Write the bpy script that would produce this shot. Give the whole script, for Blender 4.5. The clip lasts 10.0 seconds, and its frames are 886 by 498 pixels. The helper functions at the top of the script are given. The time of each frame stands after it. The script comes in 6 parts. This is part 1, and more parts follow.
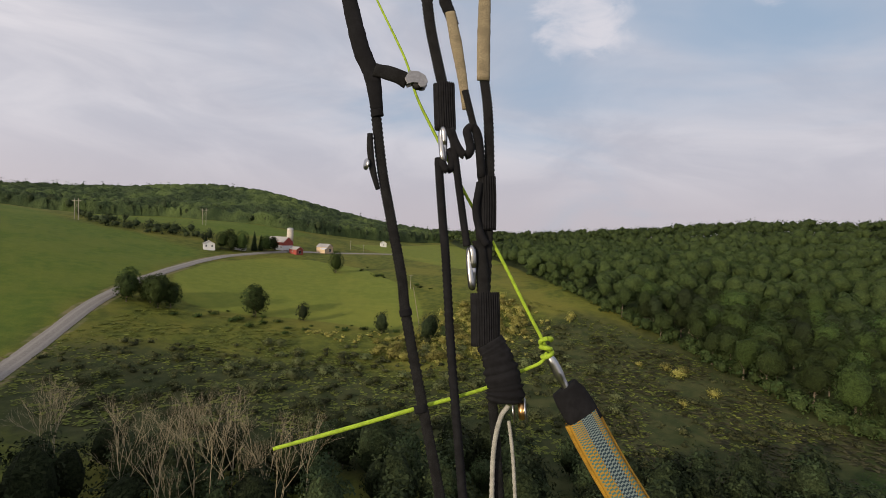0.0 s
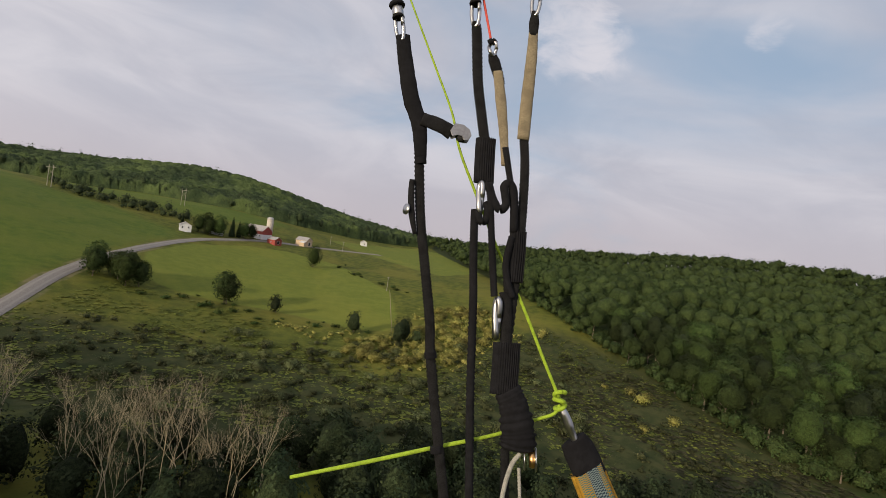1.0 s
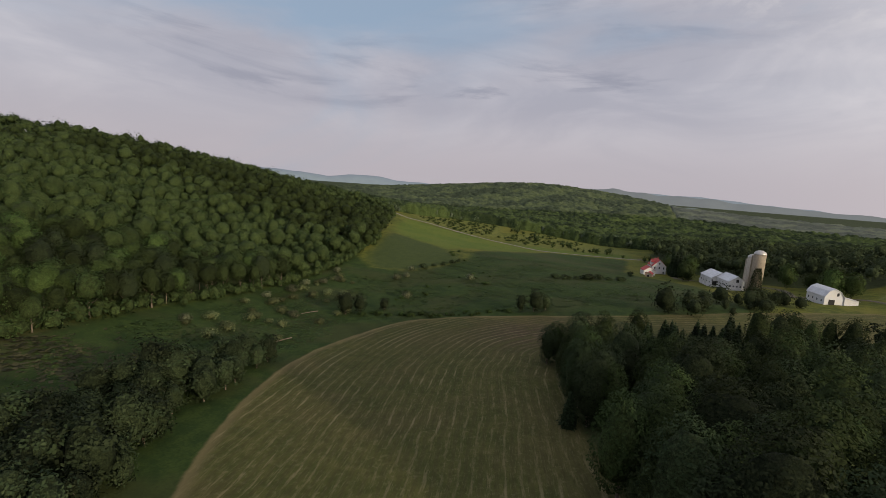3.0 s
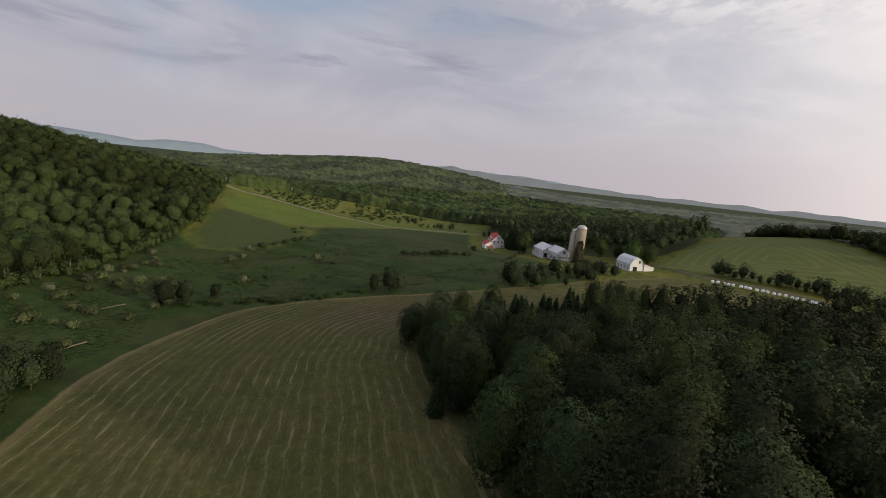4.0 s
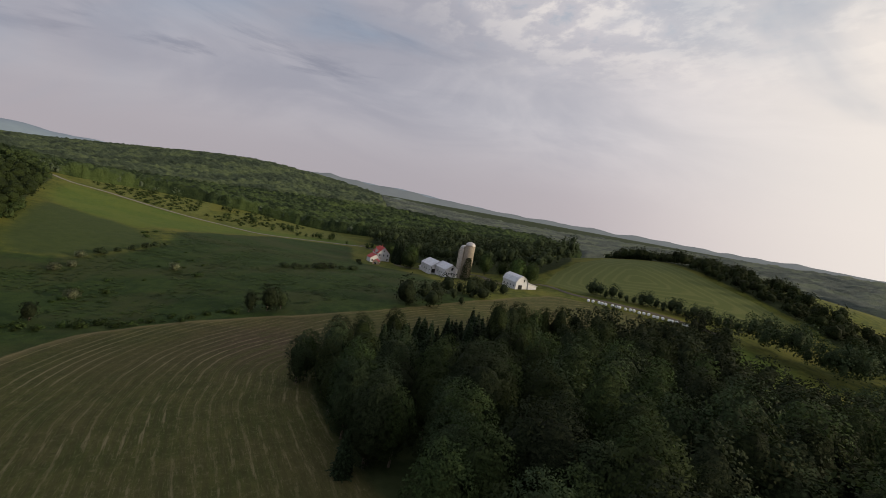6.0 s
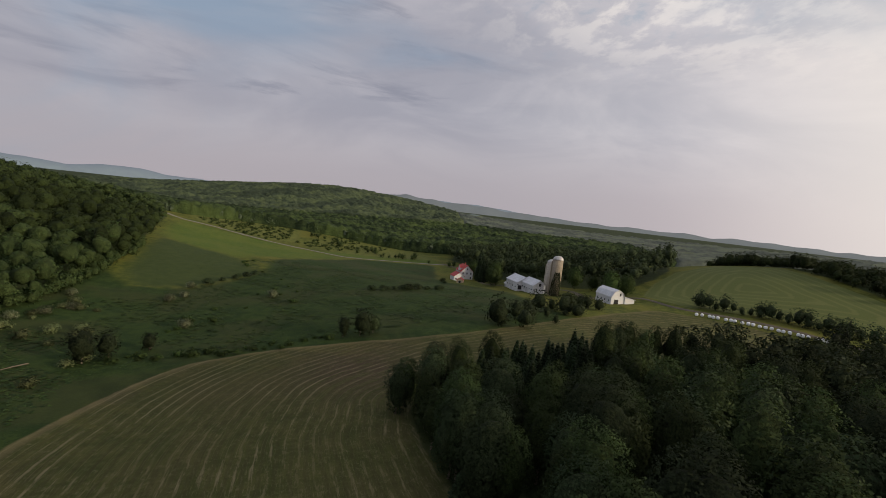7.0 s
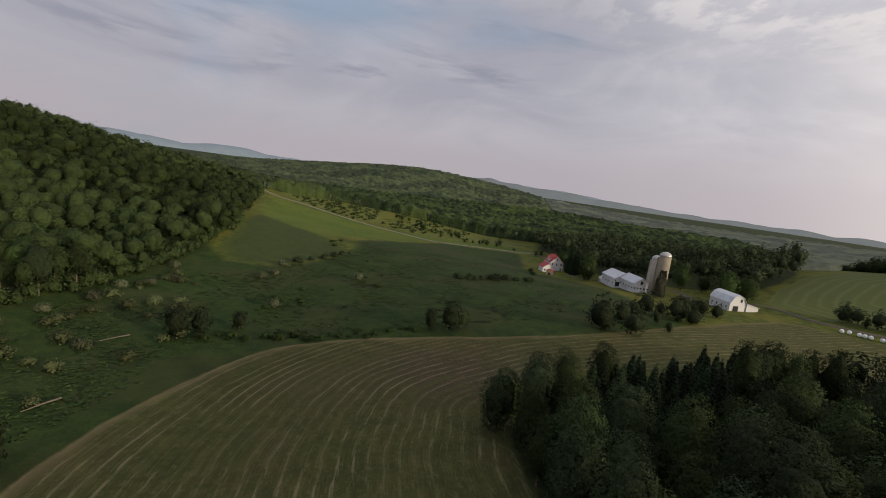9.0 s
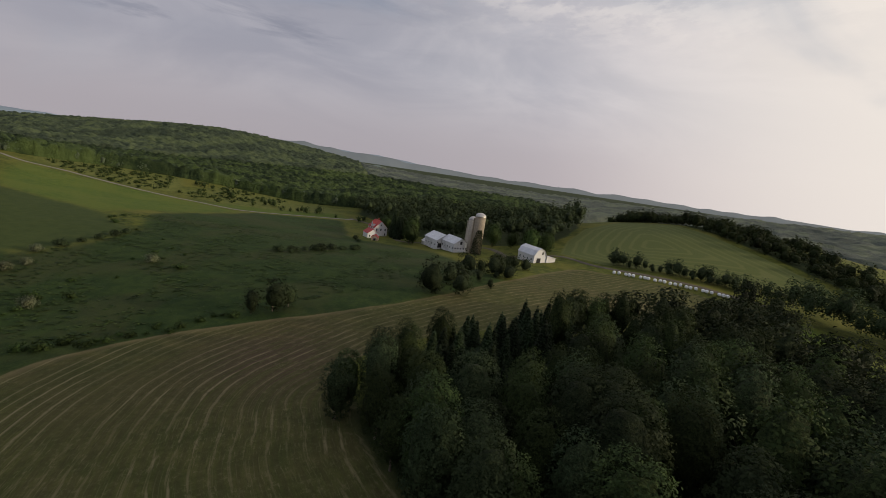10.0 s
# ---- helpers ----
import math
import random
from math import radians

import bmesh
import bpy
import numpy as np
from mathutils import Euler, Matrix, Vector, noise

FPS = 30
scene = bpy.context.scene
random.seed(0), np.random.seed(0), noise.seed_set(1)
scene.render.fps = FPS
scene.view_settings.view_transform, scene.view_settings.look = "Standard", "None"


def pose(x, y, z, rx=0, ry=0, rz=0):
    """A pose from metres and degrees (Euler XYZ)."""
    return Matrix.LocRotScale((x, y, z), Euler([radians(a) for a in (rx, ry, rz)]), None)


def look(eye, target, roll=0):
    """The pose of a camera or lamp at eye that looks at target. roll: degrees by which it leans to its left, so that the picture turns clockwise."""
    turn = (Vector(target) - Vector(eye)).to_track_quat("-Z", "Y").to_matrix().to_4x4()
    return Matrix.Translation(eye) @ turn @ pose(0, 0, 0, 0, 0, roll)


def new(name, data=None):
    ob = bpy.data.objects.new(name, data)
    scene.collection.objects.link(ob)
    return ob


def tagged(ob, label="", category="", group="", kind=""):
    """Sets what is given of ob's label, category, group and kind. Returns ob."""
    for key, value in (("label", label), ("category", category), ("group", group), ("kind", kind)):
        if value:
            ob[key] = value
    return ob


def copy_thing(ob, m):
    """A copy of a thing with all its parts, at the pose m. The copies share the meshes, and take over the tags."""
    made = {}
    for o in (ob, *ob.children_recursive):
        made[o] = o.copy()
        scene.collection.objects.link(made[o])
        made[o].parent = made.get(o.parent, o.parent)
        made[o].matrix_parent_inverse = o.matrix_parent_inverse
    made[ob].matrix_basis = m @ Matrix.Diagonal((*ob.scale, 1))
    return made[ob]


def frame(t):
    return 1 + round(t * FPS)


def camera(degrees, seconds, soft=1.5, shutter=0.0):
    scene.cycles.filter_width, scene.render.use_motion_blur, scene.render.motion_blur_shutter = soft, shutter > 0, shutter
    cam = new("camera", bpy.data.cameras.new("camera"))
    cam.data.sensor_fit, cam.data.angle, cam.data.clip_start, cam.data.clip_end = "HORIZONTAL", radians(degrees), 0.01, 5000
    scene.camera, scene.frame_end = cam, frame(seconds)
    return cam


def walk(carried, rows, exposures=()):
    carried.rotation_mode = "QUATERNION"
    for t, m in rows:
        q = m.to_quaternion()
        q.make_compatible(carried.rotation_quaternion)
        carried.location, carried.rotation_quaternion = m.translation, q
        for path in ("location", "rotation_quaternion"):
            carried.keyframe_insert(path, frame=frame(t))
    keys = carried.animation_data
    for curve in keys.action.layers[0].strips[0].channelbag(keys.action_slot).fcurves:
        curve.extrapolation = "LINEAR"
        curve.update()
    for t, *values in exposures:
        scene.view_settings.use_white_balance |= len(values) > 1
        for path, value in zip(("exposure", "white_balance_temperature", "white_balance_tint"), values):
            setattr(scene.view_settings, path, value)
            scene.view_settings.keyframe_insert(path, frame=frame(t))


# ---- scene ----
cam = camera(87.0, 10.0, 0.85)
PATH = [
    (0, 10.159, 2.521, 58.56, 88.13, -2.56, 1.14),
    (0.5, 10.102, 2.498, 58.608, 90.43, -7.69, -1.74),
    (1, 10.1, 2.5, 58.6, 89.09, -8.32, -1.14),
    (1.5, 10.107, 2.471, 58.643, 93.73, -9.16, -4.39),
    (2, 10.138, 2.464, 58.643, 96.22, -8.0, -10.5),
    (2.1, 10.134, 2.456, 58.65, 96.39, -7.32, -12.78),
    (2.2, 10.126, 2.448, 58.654, 94.9, -5.66, -16.71),
    (2.3, 10.135, 2.444, 58.65, 92.61, -3.63, -23.49),
    (2.4, 10.2, 2.445, 58.641, 91.2, -2.09, -33.21),
    (2.5, 11.2, 2.75, 58.48, 90.37, -1.14, -43.56),
    (2.6, 13.0, 3.26, 58.24, 87.61, -1.4, -54.63),
    (2.7, 15.2, 3.83, 57.94, 84.86, -1.6, -64.94),
    (2.8, 17.5, 4.44, 57.64, 82.14, -1.77, -73.85),
    (3, 21.7, 5.56, 57.13, 81.6, -3.95, -83.39),
    (3.2, 24.9, 6.43, 56.77, 80.51, -5.05, -88.9),
    (4.3, 35.83, 9.32, 55.77, 80.66, -7.88, -106.01),
    (4.5, 37.48, 9.73, 55.64, 80.64, -9.72, -108.47),
    (5, 41.59, 10.70, 55.34, 81.82, -9.33, -115.57),
    (5.5, 45.70, 11.60, 55.08, 82.53, -10.75, -120.28),
    (6, 49.80, 12.41, 54.87, 83.71, -10.21, -117.48),
    (6.2, 51.44, 12.71, 54.79, 84.99, -8.88, -112.46),
    (7.3, 60.48, 14.10, 54.47, 84.47, -6.26, -107.39),
    (7.5, 62.12, 14.29, 54.41, 84.88, -5.99, -106.06),
    (8, 66.23, 14.71, 54.27, 84.53, -4.02, -101.95),
    (8.5, 70.36, 15.02, 54.11, 81.56, -5.11, -99.10),
    (9, 74.55, 15.22, 53.95, 81.06, -7.93, -98.20),
    (9.5, 78.76, 15.35, 53.78, 85.61, -13.51, -117.43),
    (10, 83.00, 15.45, 53.60, 79.92, -8.28, -120.46),
]

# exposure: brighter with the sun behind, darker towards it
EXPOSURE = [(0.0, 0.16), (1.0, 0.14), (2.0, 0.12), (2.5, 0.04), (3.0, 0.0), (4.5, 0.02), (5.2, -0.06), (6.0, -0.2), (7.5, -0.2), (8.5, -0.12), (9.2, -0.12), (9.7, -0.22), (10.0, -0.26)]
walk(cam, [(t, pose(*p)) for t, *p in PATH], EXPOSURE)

# ---------------------------------------------------------------- world, sun
SUN_AZ, SUN_EL = 220.0, 15.0
sun_dir = Vector((math.sin(radians(SUN_AZ)) * math.cos(radians(SUN_EL)),
                  math.cos(radians(SUN_AZ)) * math.cos(radians(SUN_EL)), math.sin(radians(SUN_EL))))


class Nodes:
    """Short hand for wiring a node tree."""

    def __init__(self, tree):
        self.tree = tree

    def add(self, kind):
        return self.tree.nodes.new(kind)

    def link(self, a, b):
        self.tree.links.new(a, b)

    def put(self, socket, value):
        if isinstance(value, bpy.types.NodeSocket):
            self.link(value, socket)
        elif isinstance(value, tuple) and len(value) == 3 and socket.type == "RGBA":
            socket.default_value = (*value, 1)
        else:
            socket.default_value = value

    def math(self, op, a, b=None, c=None, clamp=False):
        n = self.add("ShaderNodeMath")
        n.operation, n.use_clamp = op, clamp
        for i, v in enumerate((a, b, c)):
            if v is not None:
                self.put(n.inputs[i], v)
        return n.outputs[0]

    def vmath(self, op, a, b=None):
        n = self.add("ShaderNodeVectorMath")
        n.operation = op
        self.put(n.inputs[0], a)
        if b is not None:
            self.put(n.inputs[1], b)
        return n.outputs["Value"] if op in ("DOT_PRODUCT", "LENGTH") else n.outputs[0]

    def mix(self, fac, a, b, blend="MIX"):
        n = self.add("ShaderNodeMix")
        n.data_type, n.blend_type = "RGBA", blend
        self.put(n.inputs[0], fac)
        self.put(n.inputs[6], a)
        self.put(n.inputs[7], b)
        return n.outputs[2]

    def step(self, x, lo, hi, a=0.0, b=1.0):
        n = self.add("ShaderNodeMapRange")
        n.interpolation_type = "SMOOTHSTEP"
        for i, v in enumerate((x, lo, hi, a, b)):
            self.put(n.inputs[i], v)
        return n.outputs[0]

    def noise(self, vec, scale, detail=4.0, rough=0.55, distort=0.0):
        n = self.add("ShaderNodeTexNoise")
        self.put(n.inputs["Vector"], vec)
        n.inputs["Scale"].default_value = scale
        n.inputs["Detail"].default_value = detail
        n.inputs["Roughness"].default_value = rough
        n.inputs["Distortion"].default_value = distort
        return n.outputs[0]

    def scaled(self, vec, s):
        n = self.add("ShaderNodeMapping")
        self.put(n.inputs[0], vec)
        n.inputs["Scale"].default_value = s
        return n.outputs[0]

    def attr(self, name):
        n = self.add("ShaderNodeAttribute")
        n.attribute_name = name
        return n.outputs["Fac"]


world = bpy.data.worlds.new("sky")
scene.world = world
world.use_nodes = True
w = Nodes(world.node_tree)
back = world.node_tree.nodes["Background"]
way = w.add("ShaderNodeTexCoord").outputs["Generated"]
sky = w.add("ShaderNodeTexSky")
sky.sky_type, sky.sun_disc, sky.sun_elevation, sky.sun_rotation = "NISHITA", False, radians(SUN_EL), radians(SUN_AZ)
sky.altitude, sky.air_density, sky.dust_density, sky.ozone_density = 500.0, 1.0, 1.5, 1.2
sep = w.add("ShaderNodeSeparateXYZ")
w.link(way, sep.inputs[0])
up = w.math("MAXIMUM", sep.outputs[2], 0.0)
flat = w.math("ADD", up, 0.16)
comb = w.add("ShaderNodeCombineXYZ")
w.link(w.math("DIVIDE", sep.outputs[0], flat), comb.inputs[0])
w.link(w.math("DIVIDE", sep.outputs[1], flat), comb.inputs[1])
deck = comb.outputs[0]
near_sun = w.vmath("DOT_PRODUCT", way, tuple(sun_dir))
glow = w.step(w.vmath("DOT_PRODUCT", way, (-0.26, -0.93, 0.26)), 0.42, 0.97)
# broad sheets of thin cloud, thicker towards the sun, with open blue on the far side
drift = w.vmath("ADD", deck, (3.1, 1.7, 0.0))


def towards(az, el):
    """The way to a place in the sky."""
    return (math.sin(radians(az)) * math.cos(radians(el)), math.cos(radians(az)) * math.cos(radians(el)), math.sin(radians(el)))


tall = w.scaled(way, (1.0, 1.0, 2.4))
sheet = w.noise(w.vmath("ADD", tall, (0.4, 2.2, 0.3)), 1.5, 5.0, 0.52, 0.9)
cover = w.math("ADD", w.math("MULTIPLY", sheet, 1.0), w.math("MULTIPLY", w.step(near_sun, -0.75, -0.05), 0.27))
cover = w.math("ADD", cover, w.step(up, 0.40, 0.06, 0.0, 0.30))
cover = w.math("ADD", cover, w.math("MULTIPLY", w.step(w.vmath("DOT_PRODUCT", way, towards(38, 18)), 0.86, 0.99), 0.10))
veil = w.step(cover, 0.46, 0.84)
folds = w.noise(w.scaled(way, (1.3, 1.3, 3.6)), 2.3, 6.0, 0.55, 0.7)
streaks = w.noise(w.scaled(way, (1.1, 0.9, 6.0)), 2.5, 6.0, 0.56, 0.9)
flocks = w.noise(w.scaled(drift, (1.0, 1.25, 1.0)), 5.4, 6.0, 0.6, 0.15)
low = w.math("MULTIPLY", w.math("MULTIPLY", w.step(up, 0.09, 0.16), w.step(up, 0.62, 0.40)), w.step(w.vmath("DOT_PRODUCT", way, towards(82, 20)), 0.74, 0.95))
dark = w.math("MULTIPLY", w.step(streaks, 0.50, 0.66), low)
white = w.mix(w.step(folds, 0.34, 0.68), (0.545, 0.535, 0.585), (0.69, 0.66, 0.69))
broken = w.math("MULTIPLY", w.step(w.vmath("DOT_PRODUCT", way, towards(150, 36)), 0.70, 0.95), w.step(up, 0.22, 0.42))
white = w.mix(w.math("MULTIPLY", w.step(flocks, 0.45, 0.60), w.math("MULTIPLY", broken, 0.85)), white, (0.98, 0.91, 0.86))
white = w.mix(w.math("MULTIPLY", w.step(flocks, 0.44, 0.30), w.math("MULTIPLY", broken, 0.7)), white, (0.40, 0.48, 0.57))
white = w.mix(w.math("MULTIPLY", dark, 0.6), white, (0.35, 0.36, 0.43))
white = w.mix(w.step(up, 0.20, 0.0), white, (0.575, 0.515, 0.535))
white = w.mix(w.step(near_sun, 0.25, -0.35, 0.0, 0.5), white, w.vmath("MULTIPLY", white, (0.67, 0.71, 0.78)))
white = w.mix(w.step(near_sun, -0.1, 0.5, 0.0, 0.9), white, w.vmath("MULTIPLY", white, (1.14, 1.13, 1.14)))
white = w.mix(w.math("MULTIPLY", low, 0.55), white, w.vmath("MULTIPLY", white, (0.80, 0.80, 0.84)))
warm = w.mix(glow, white, (1.06, 0.97, 0.88))
day = w.add("ShaderNodeVectorMath")
day.operation = "SCALE"
w.link(sky.outputs[0], day.inputs[0])
day.inputs[3].default_value = 0.062
blue = w.mix(0.78, day.outputs[0], (0.35, 0.45, 0.59))
# small white puffs: bearing, height, half width, density
PUFFS = ((13.6, 24.4, 6.5, 0.55), (33.0, 24.8, 2.6, 0.42), (17.0, 23.6, 5.0, 0.35))
total = w.mix(veil, blue, warm)
ragged_puff = w.noise(w.scaled(way, (1.0, 1.0, 1.9)), 9.0, 7.0, 0.62, 0.9)
for az, el, wide, dense in PUFFS:
    near = w.vmath("DOT_PRODUCT", way, towards(az, el))
    core = w.step(near, math.cos(radians(wide)), math.cos(radians(wide * 0.1)))
    body = w.math("ADD", w.math("MULTIPLY", core, 0.8), w.math("MULTIPLY", w.math("SUBTRACT", ragged_puff, 0.55), 2.6))
    total = w.mix(w.math("MULTIPLY", w.math("MULTIPLY", w.step(body, 0.05, 0.95), w.step(core, 0.0, 0.6)), dense), total, (0.70, 0.665, 0.70))
w.link(total, back.inputs["Color"])
back.inputs["Strength"].default_value = 1.0

sun = new("sun", bpy.data.lights.new("sun", "SUN"))
sun.data.energy, sun.data.angle, sun.data.color = 3.6, radians(1.5), (1.0, 0.83, 0.58)
sun.matrix_world = look(sun_dir * 500, (0, 0, 0))


# ---------------------------------------------------------------- materials
def material(name):
    m = bpy.data.materials.new(name)
    m.use_nodes = True
    n = Nodes(m.node_tree)
    return m, n, m.node_tree.nodes["Principled BSDF"]


def bump(n, bsdf, height, strength, distance):
    b = n.add("ShaderNodeBump")
    b.inputs["Strength"].default_value = strength
    b.inputs["Distance"].default_value = distance
    n.link(height, b.inputs["Height"])
    n.link(b.outputs[0], bsdf.inputs["Normal"])


def plain(name, color, rough=0.7, metal=0.0, grain=8.0, vary=0.25, relief=0.0, stain=None, gloss=0.4):
    """A surface with fine grain and broad, soft stains."""
    m, n, b = material(name)
    where = n.add("ShaderNodeTexCoord").outputs["Object"]
    fine = n.noise(where, grain, 5.0, 0.6)
    broad = n.noise(where, grain * 0.11, 3.0, 0.5)
    c = n.mix(n.step(fine, 0.3, 0.7), tuple(v * (1 - vary) for v in color), tuple(min(1, v * (1 + vary)) for v in color))
    c = n.mix(n.math("MULTIPLY", n.step(broad, 0.42, 0.68), 0.6), c, stain or tuple(v * (1 - 1.4 * vary) for v in color))
    n.link(c, b.inputs["Base Color"])
    b.inputs["Roughness"].default_value = rough
    b.inputs["Metallic"].default_value = metal
    b.inputs["Specular IOR Level"].default_value = gloss
    if relief:
        bump(n, b, fine, 0.5, relief)
    return m


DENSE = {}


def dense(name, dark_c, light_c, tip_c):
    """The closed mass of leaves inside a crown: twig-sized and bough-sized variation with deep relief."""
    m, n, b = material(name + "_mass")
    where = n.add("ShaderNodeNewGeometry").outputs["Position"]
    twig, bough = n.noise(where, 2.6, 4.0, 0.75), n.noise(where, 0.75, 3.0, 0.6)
    # low spots are darkened: shade between twigs and boughs put into the colour
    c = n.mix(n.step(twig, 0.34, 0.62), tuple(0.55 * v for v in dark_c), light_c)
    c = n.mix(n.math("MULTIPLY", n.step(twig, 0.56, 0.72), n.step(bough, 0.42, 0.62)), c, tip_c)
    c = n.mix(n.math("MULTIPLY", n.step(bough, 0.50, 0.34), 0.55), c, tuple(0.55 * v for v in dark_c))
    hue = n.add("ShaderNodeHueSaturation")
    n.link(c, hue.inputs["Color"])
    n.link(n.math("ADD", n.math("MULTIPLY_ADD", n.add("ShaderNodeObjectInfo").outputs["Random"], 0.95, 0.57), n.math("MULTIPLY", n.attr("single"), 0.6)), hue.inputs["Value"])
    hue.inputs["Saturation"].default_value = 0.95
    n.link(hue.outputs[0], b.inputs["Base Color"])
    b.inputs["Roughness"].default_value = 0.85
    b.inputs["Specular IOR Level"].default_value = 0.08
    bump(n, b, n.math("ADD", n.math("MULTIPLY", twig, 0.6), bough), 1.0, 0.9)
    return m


def leafage(name, dark_c, light_c, tip_c, shine=0.28):
    """Foliage: every leaf and every plant a little different."""
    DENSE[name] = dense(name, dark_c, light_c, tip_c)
    m, n, b = material(name)
    leaf = n.add("ShaderNodeNewGeometry").outputs["Random Per Island"]
    plant = n.add("ShaderNodeObjectInfo").outputs["Random"]
    where = n.add("ShaderNodeNewGeometry").outputs["Position"]
    patch = n.noise(where, 0.09, 3.0, 0.6)
    c = n.mix(leaf, dark_c, light_c)
    c = n.mix(n.math("MULTIPLY", n.step(leaf, 0.8, 1.0), 0.6), c, tip_c)
    c = n.mix(n.math("MULTIPLY", n.step(patch, 0.4, 0.65), 0.45), c, tuple(0.5 * (u + v) * k for u, v, k in zip(dark_c, tip_c, (0.95, 1.0, 0.9))))
    hue = n.add("ShaderNodeHueSaturation")
    n.link(c, hue.inputs["Color"])
    single = n.attr("single")
    n.link(n.math("ADD", n.math("MULTIPLY_ADD", plant, 0.03, 0.488), n.math("MULTIPLY", single, -0.022)), hue.inputs["Hue"])
    n.link(n.math("ADD", n.math("MULTIPLY_ADD", plant, 0.95, 0.57), n.math("MULTIPLY", single, 0.6)), hue.inputs["Value"])
    hue.inputs["Saturation"].default_value = 0.95
    n.link(hue.outputs[0], b.inputs["Base Color"])
    b.inputs["Roughness"].default_value = 0.8
    b.inputs["Specular IOR Level"].default_value = 0.12
    t = n.add("ShaderNodeBsdfTranslucent")
    n.link(hue.outputs[0], t.inputs["Color"])
    mixed = n.add("ShaderNodeMixShader")
    mixed.inputs[0].default_value = shine
    n.link(b.outputs[0], mixed.inputs[1])
    n.link(t.outputs[0], mixed.inputs[2])
    n.link(mixed.outputs[0], m.node_tree.nodes["Material Output"].inputs["Surface"])
    return m


LEAF = leafage("broad_leaves", (0.021, 0.034, 0.011), (0.037, 0.054, 0.016), (0.064, 0.084, 0.026))
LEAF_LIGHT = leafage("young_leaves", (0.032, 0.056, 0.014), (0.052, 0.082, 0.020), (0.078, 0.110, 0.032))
LEAF_DARK = leafage("shaded_leaves", (0.020, 0.032, 0.014), (0.034, 0.048, 0.020), (0.056, 0.072, 0.030), 0.22)
NEEDLE = leafage("spruce_needles", (0.010, 0.018, 0.008), (0.018, 0.030, 0.012), (0.030, 0.044, 0.017), 0.06)
LEAF_SUN = leafage("yellow_green_leaves", (0.027, 0.044, 0.012), (0.044, 0.065, 0.017), (0.068, 0.092, 0.026))
# lighter and greyer: haze over the farther trees put into the leaf colour
LEAF_MID = leafage("grey_green_leaves", (0.036, 0.054, 0.024), (0.054, 0.076, 0.033), (0.076, 0.098, 0.044), 0.3)
MEADOW = leafage("meadow_grass_tufts", (0.080, 0.092, 0.017), (0.115, 0.122, 0.022), (0.150, 0.144, 0.034))
SHRUB_PALE = leafage("flowering_shrub", (0.135, 0.132, 0.030), (0.27, 0.245, 0.060), (0.42, 0.38, 0.15))
BLOSSOM = leafage("hawthorn_blossom", (0.060, 0.075, 0.034), (0.125, 0.132, 0.076), (0.26, 0.26, 0.19))
SHRUB_GREY = leafage("olive_shrub", (0.064, 0.080, 0.032), (0.110, 0.124, 0.053), (0.17, 0.178, 0.088))
WEED = leafage("weeds", (0.022, 0.040, 0.011), (0.040, 0.064, 0.015), (0.062, 0.080, 0.024))
BRUSH = leafage("brown_brush", (0.040, 0.044, 0.021), (0.066, 0.064, 0.032), (0.092, 0.082, 0.044), 0.15)
BARK = plain("bark", (0.13, 0.105, 0.08), 0.9, 0, 6.0, 0.35, 0.02)
BARK_PALE = plain("pale_bark", (0.22, 0.19, 0.125), 0.85, 0, 6.0, 0.3, 0.01, (0.21, 0.18, 0.11))

# the ground: rough meadow, smooth grass, mown hay, wood floor and gravel by their distance from the edges of each
GROUND, g, gb = material("meadow_ground")
pos = g.add("ShaderNodeNewGeometry").outputs["Position"]
fine, mid, wide = g.noise(pos, 1.6, 6.0, 0.65), g.noise(pos, 0.22, 5.0, 0.6), g.noise(pos, 0.028, 4.0, 0.55)
ragged = g.math("MULTIPLY", g.math("SUBTRACT", g.noise(pos, 0.35, 4.0, 0.6), 0.5), 5.0)
rough_c = g.mix(g.step(mid, 0.35, 0.65), (0.054, 0.068, 0.014), (0.098, 0.110, 0.020))
rough_c = g.mix(g.math("MULTIPLY", g.step(wide, 0.45, 0.62), 0.7), rough_c, (0.130, 0.124, 0.026))
rough_c = g.mix(g.math("MULTIPLY", g.step(fine, 0.52, 0.75), 0.5), rough_c, (0.032, 0.043, 0.013))
past_c = g.mix(g.step(mid, 0.38, 0.62), (0.020, 0.038, 0.010), (0.033, 0.054, 0.013))
past_c = g.mix(g.math("MULTIPLY", g.step(fine, 0.48, 0.66), 0.7), past_c, (0.016, 0.030, 0.008))
past_c = g.mix(g.math("MULTIPLY", g.step(fine, 0.46, 0.32), 0.5), past_c, (0.043, 0.064, 0.016))
smooth_c = g.mix(g.step(mid, 0.3, 0.7), (0.105, 0.132, 0.022), (0.138, 0.160, 0.028))
smooth_c = g.mix(g.math("MULTIPLY", g.step(fine, 0.45, 0.65), 0.5), smooth_c, (0.086, 0.108, 0.024))
smooth_c = g.mix(g.math("MULTIPLY", g.step(wide, 0.5, 0.65), 0.35), smooth_c, (0.165, 0.168, 0.032))
fresh_c = g.mix(g.step(mid, 0.3, 0.7), (0.060, 0.096, 0.016), (0.090, 0.119, 0.019))
fresh_c = g.mix(g.math("MULTIPLY", g.step(wide, 0.44, 0.60), 0.5), fresh_c, (0.108, 0.126, 0.024))
fresh_c = g.mix(g.math("MULTIPLY", g.step(fine, 0.45, 0.68), 0.4), fresh_c, (0.052, 0.082, 0.016))
old_c = g.mix(g.step(mid, 0.3, 0.7), (0.036, 0.053, 0.016), (0.049, 0.066, 0.019))
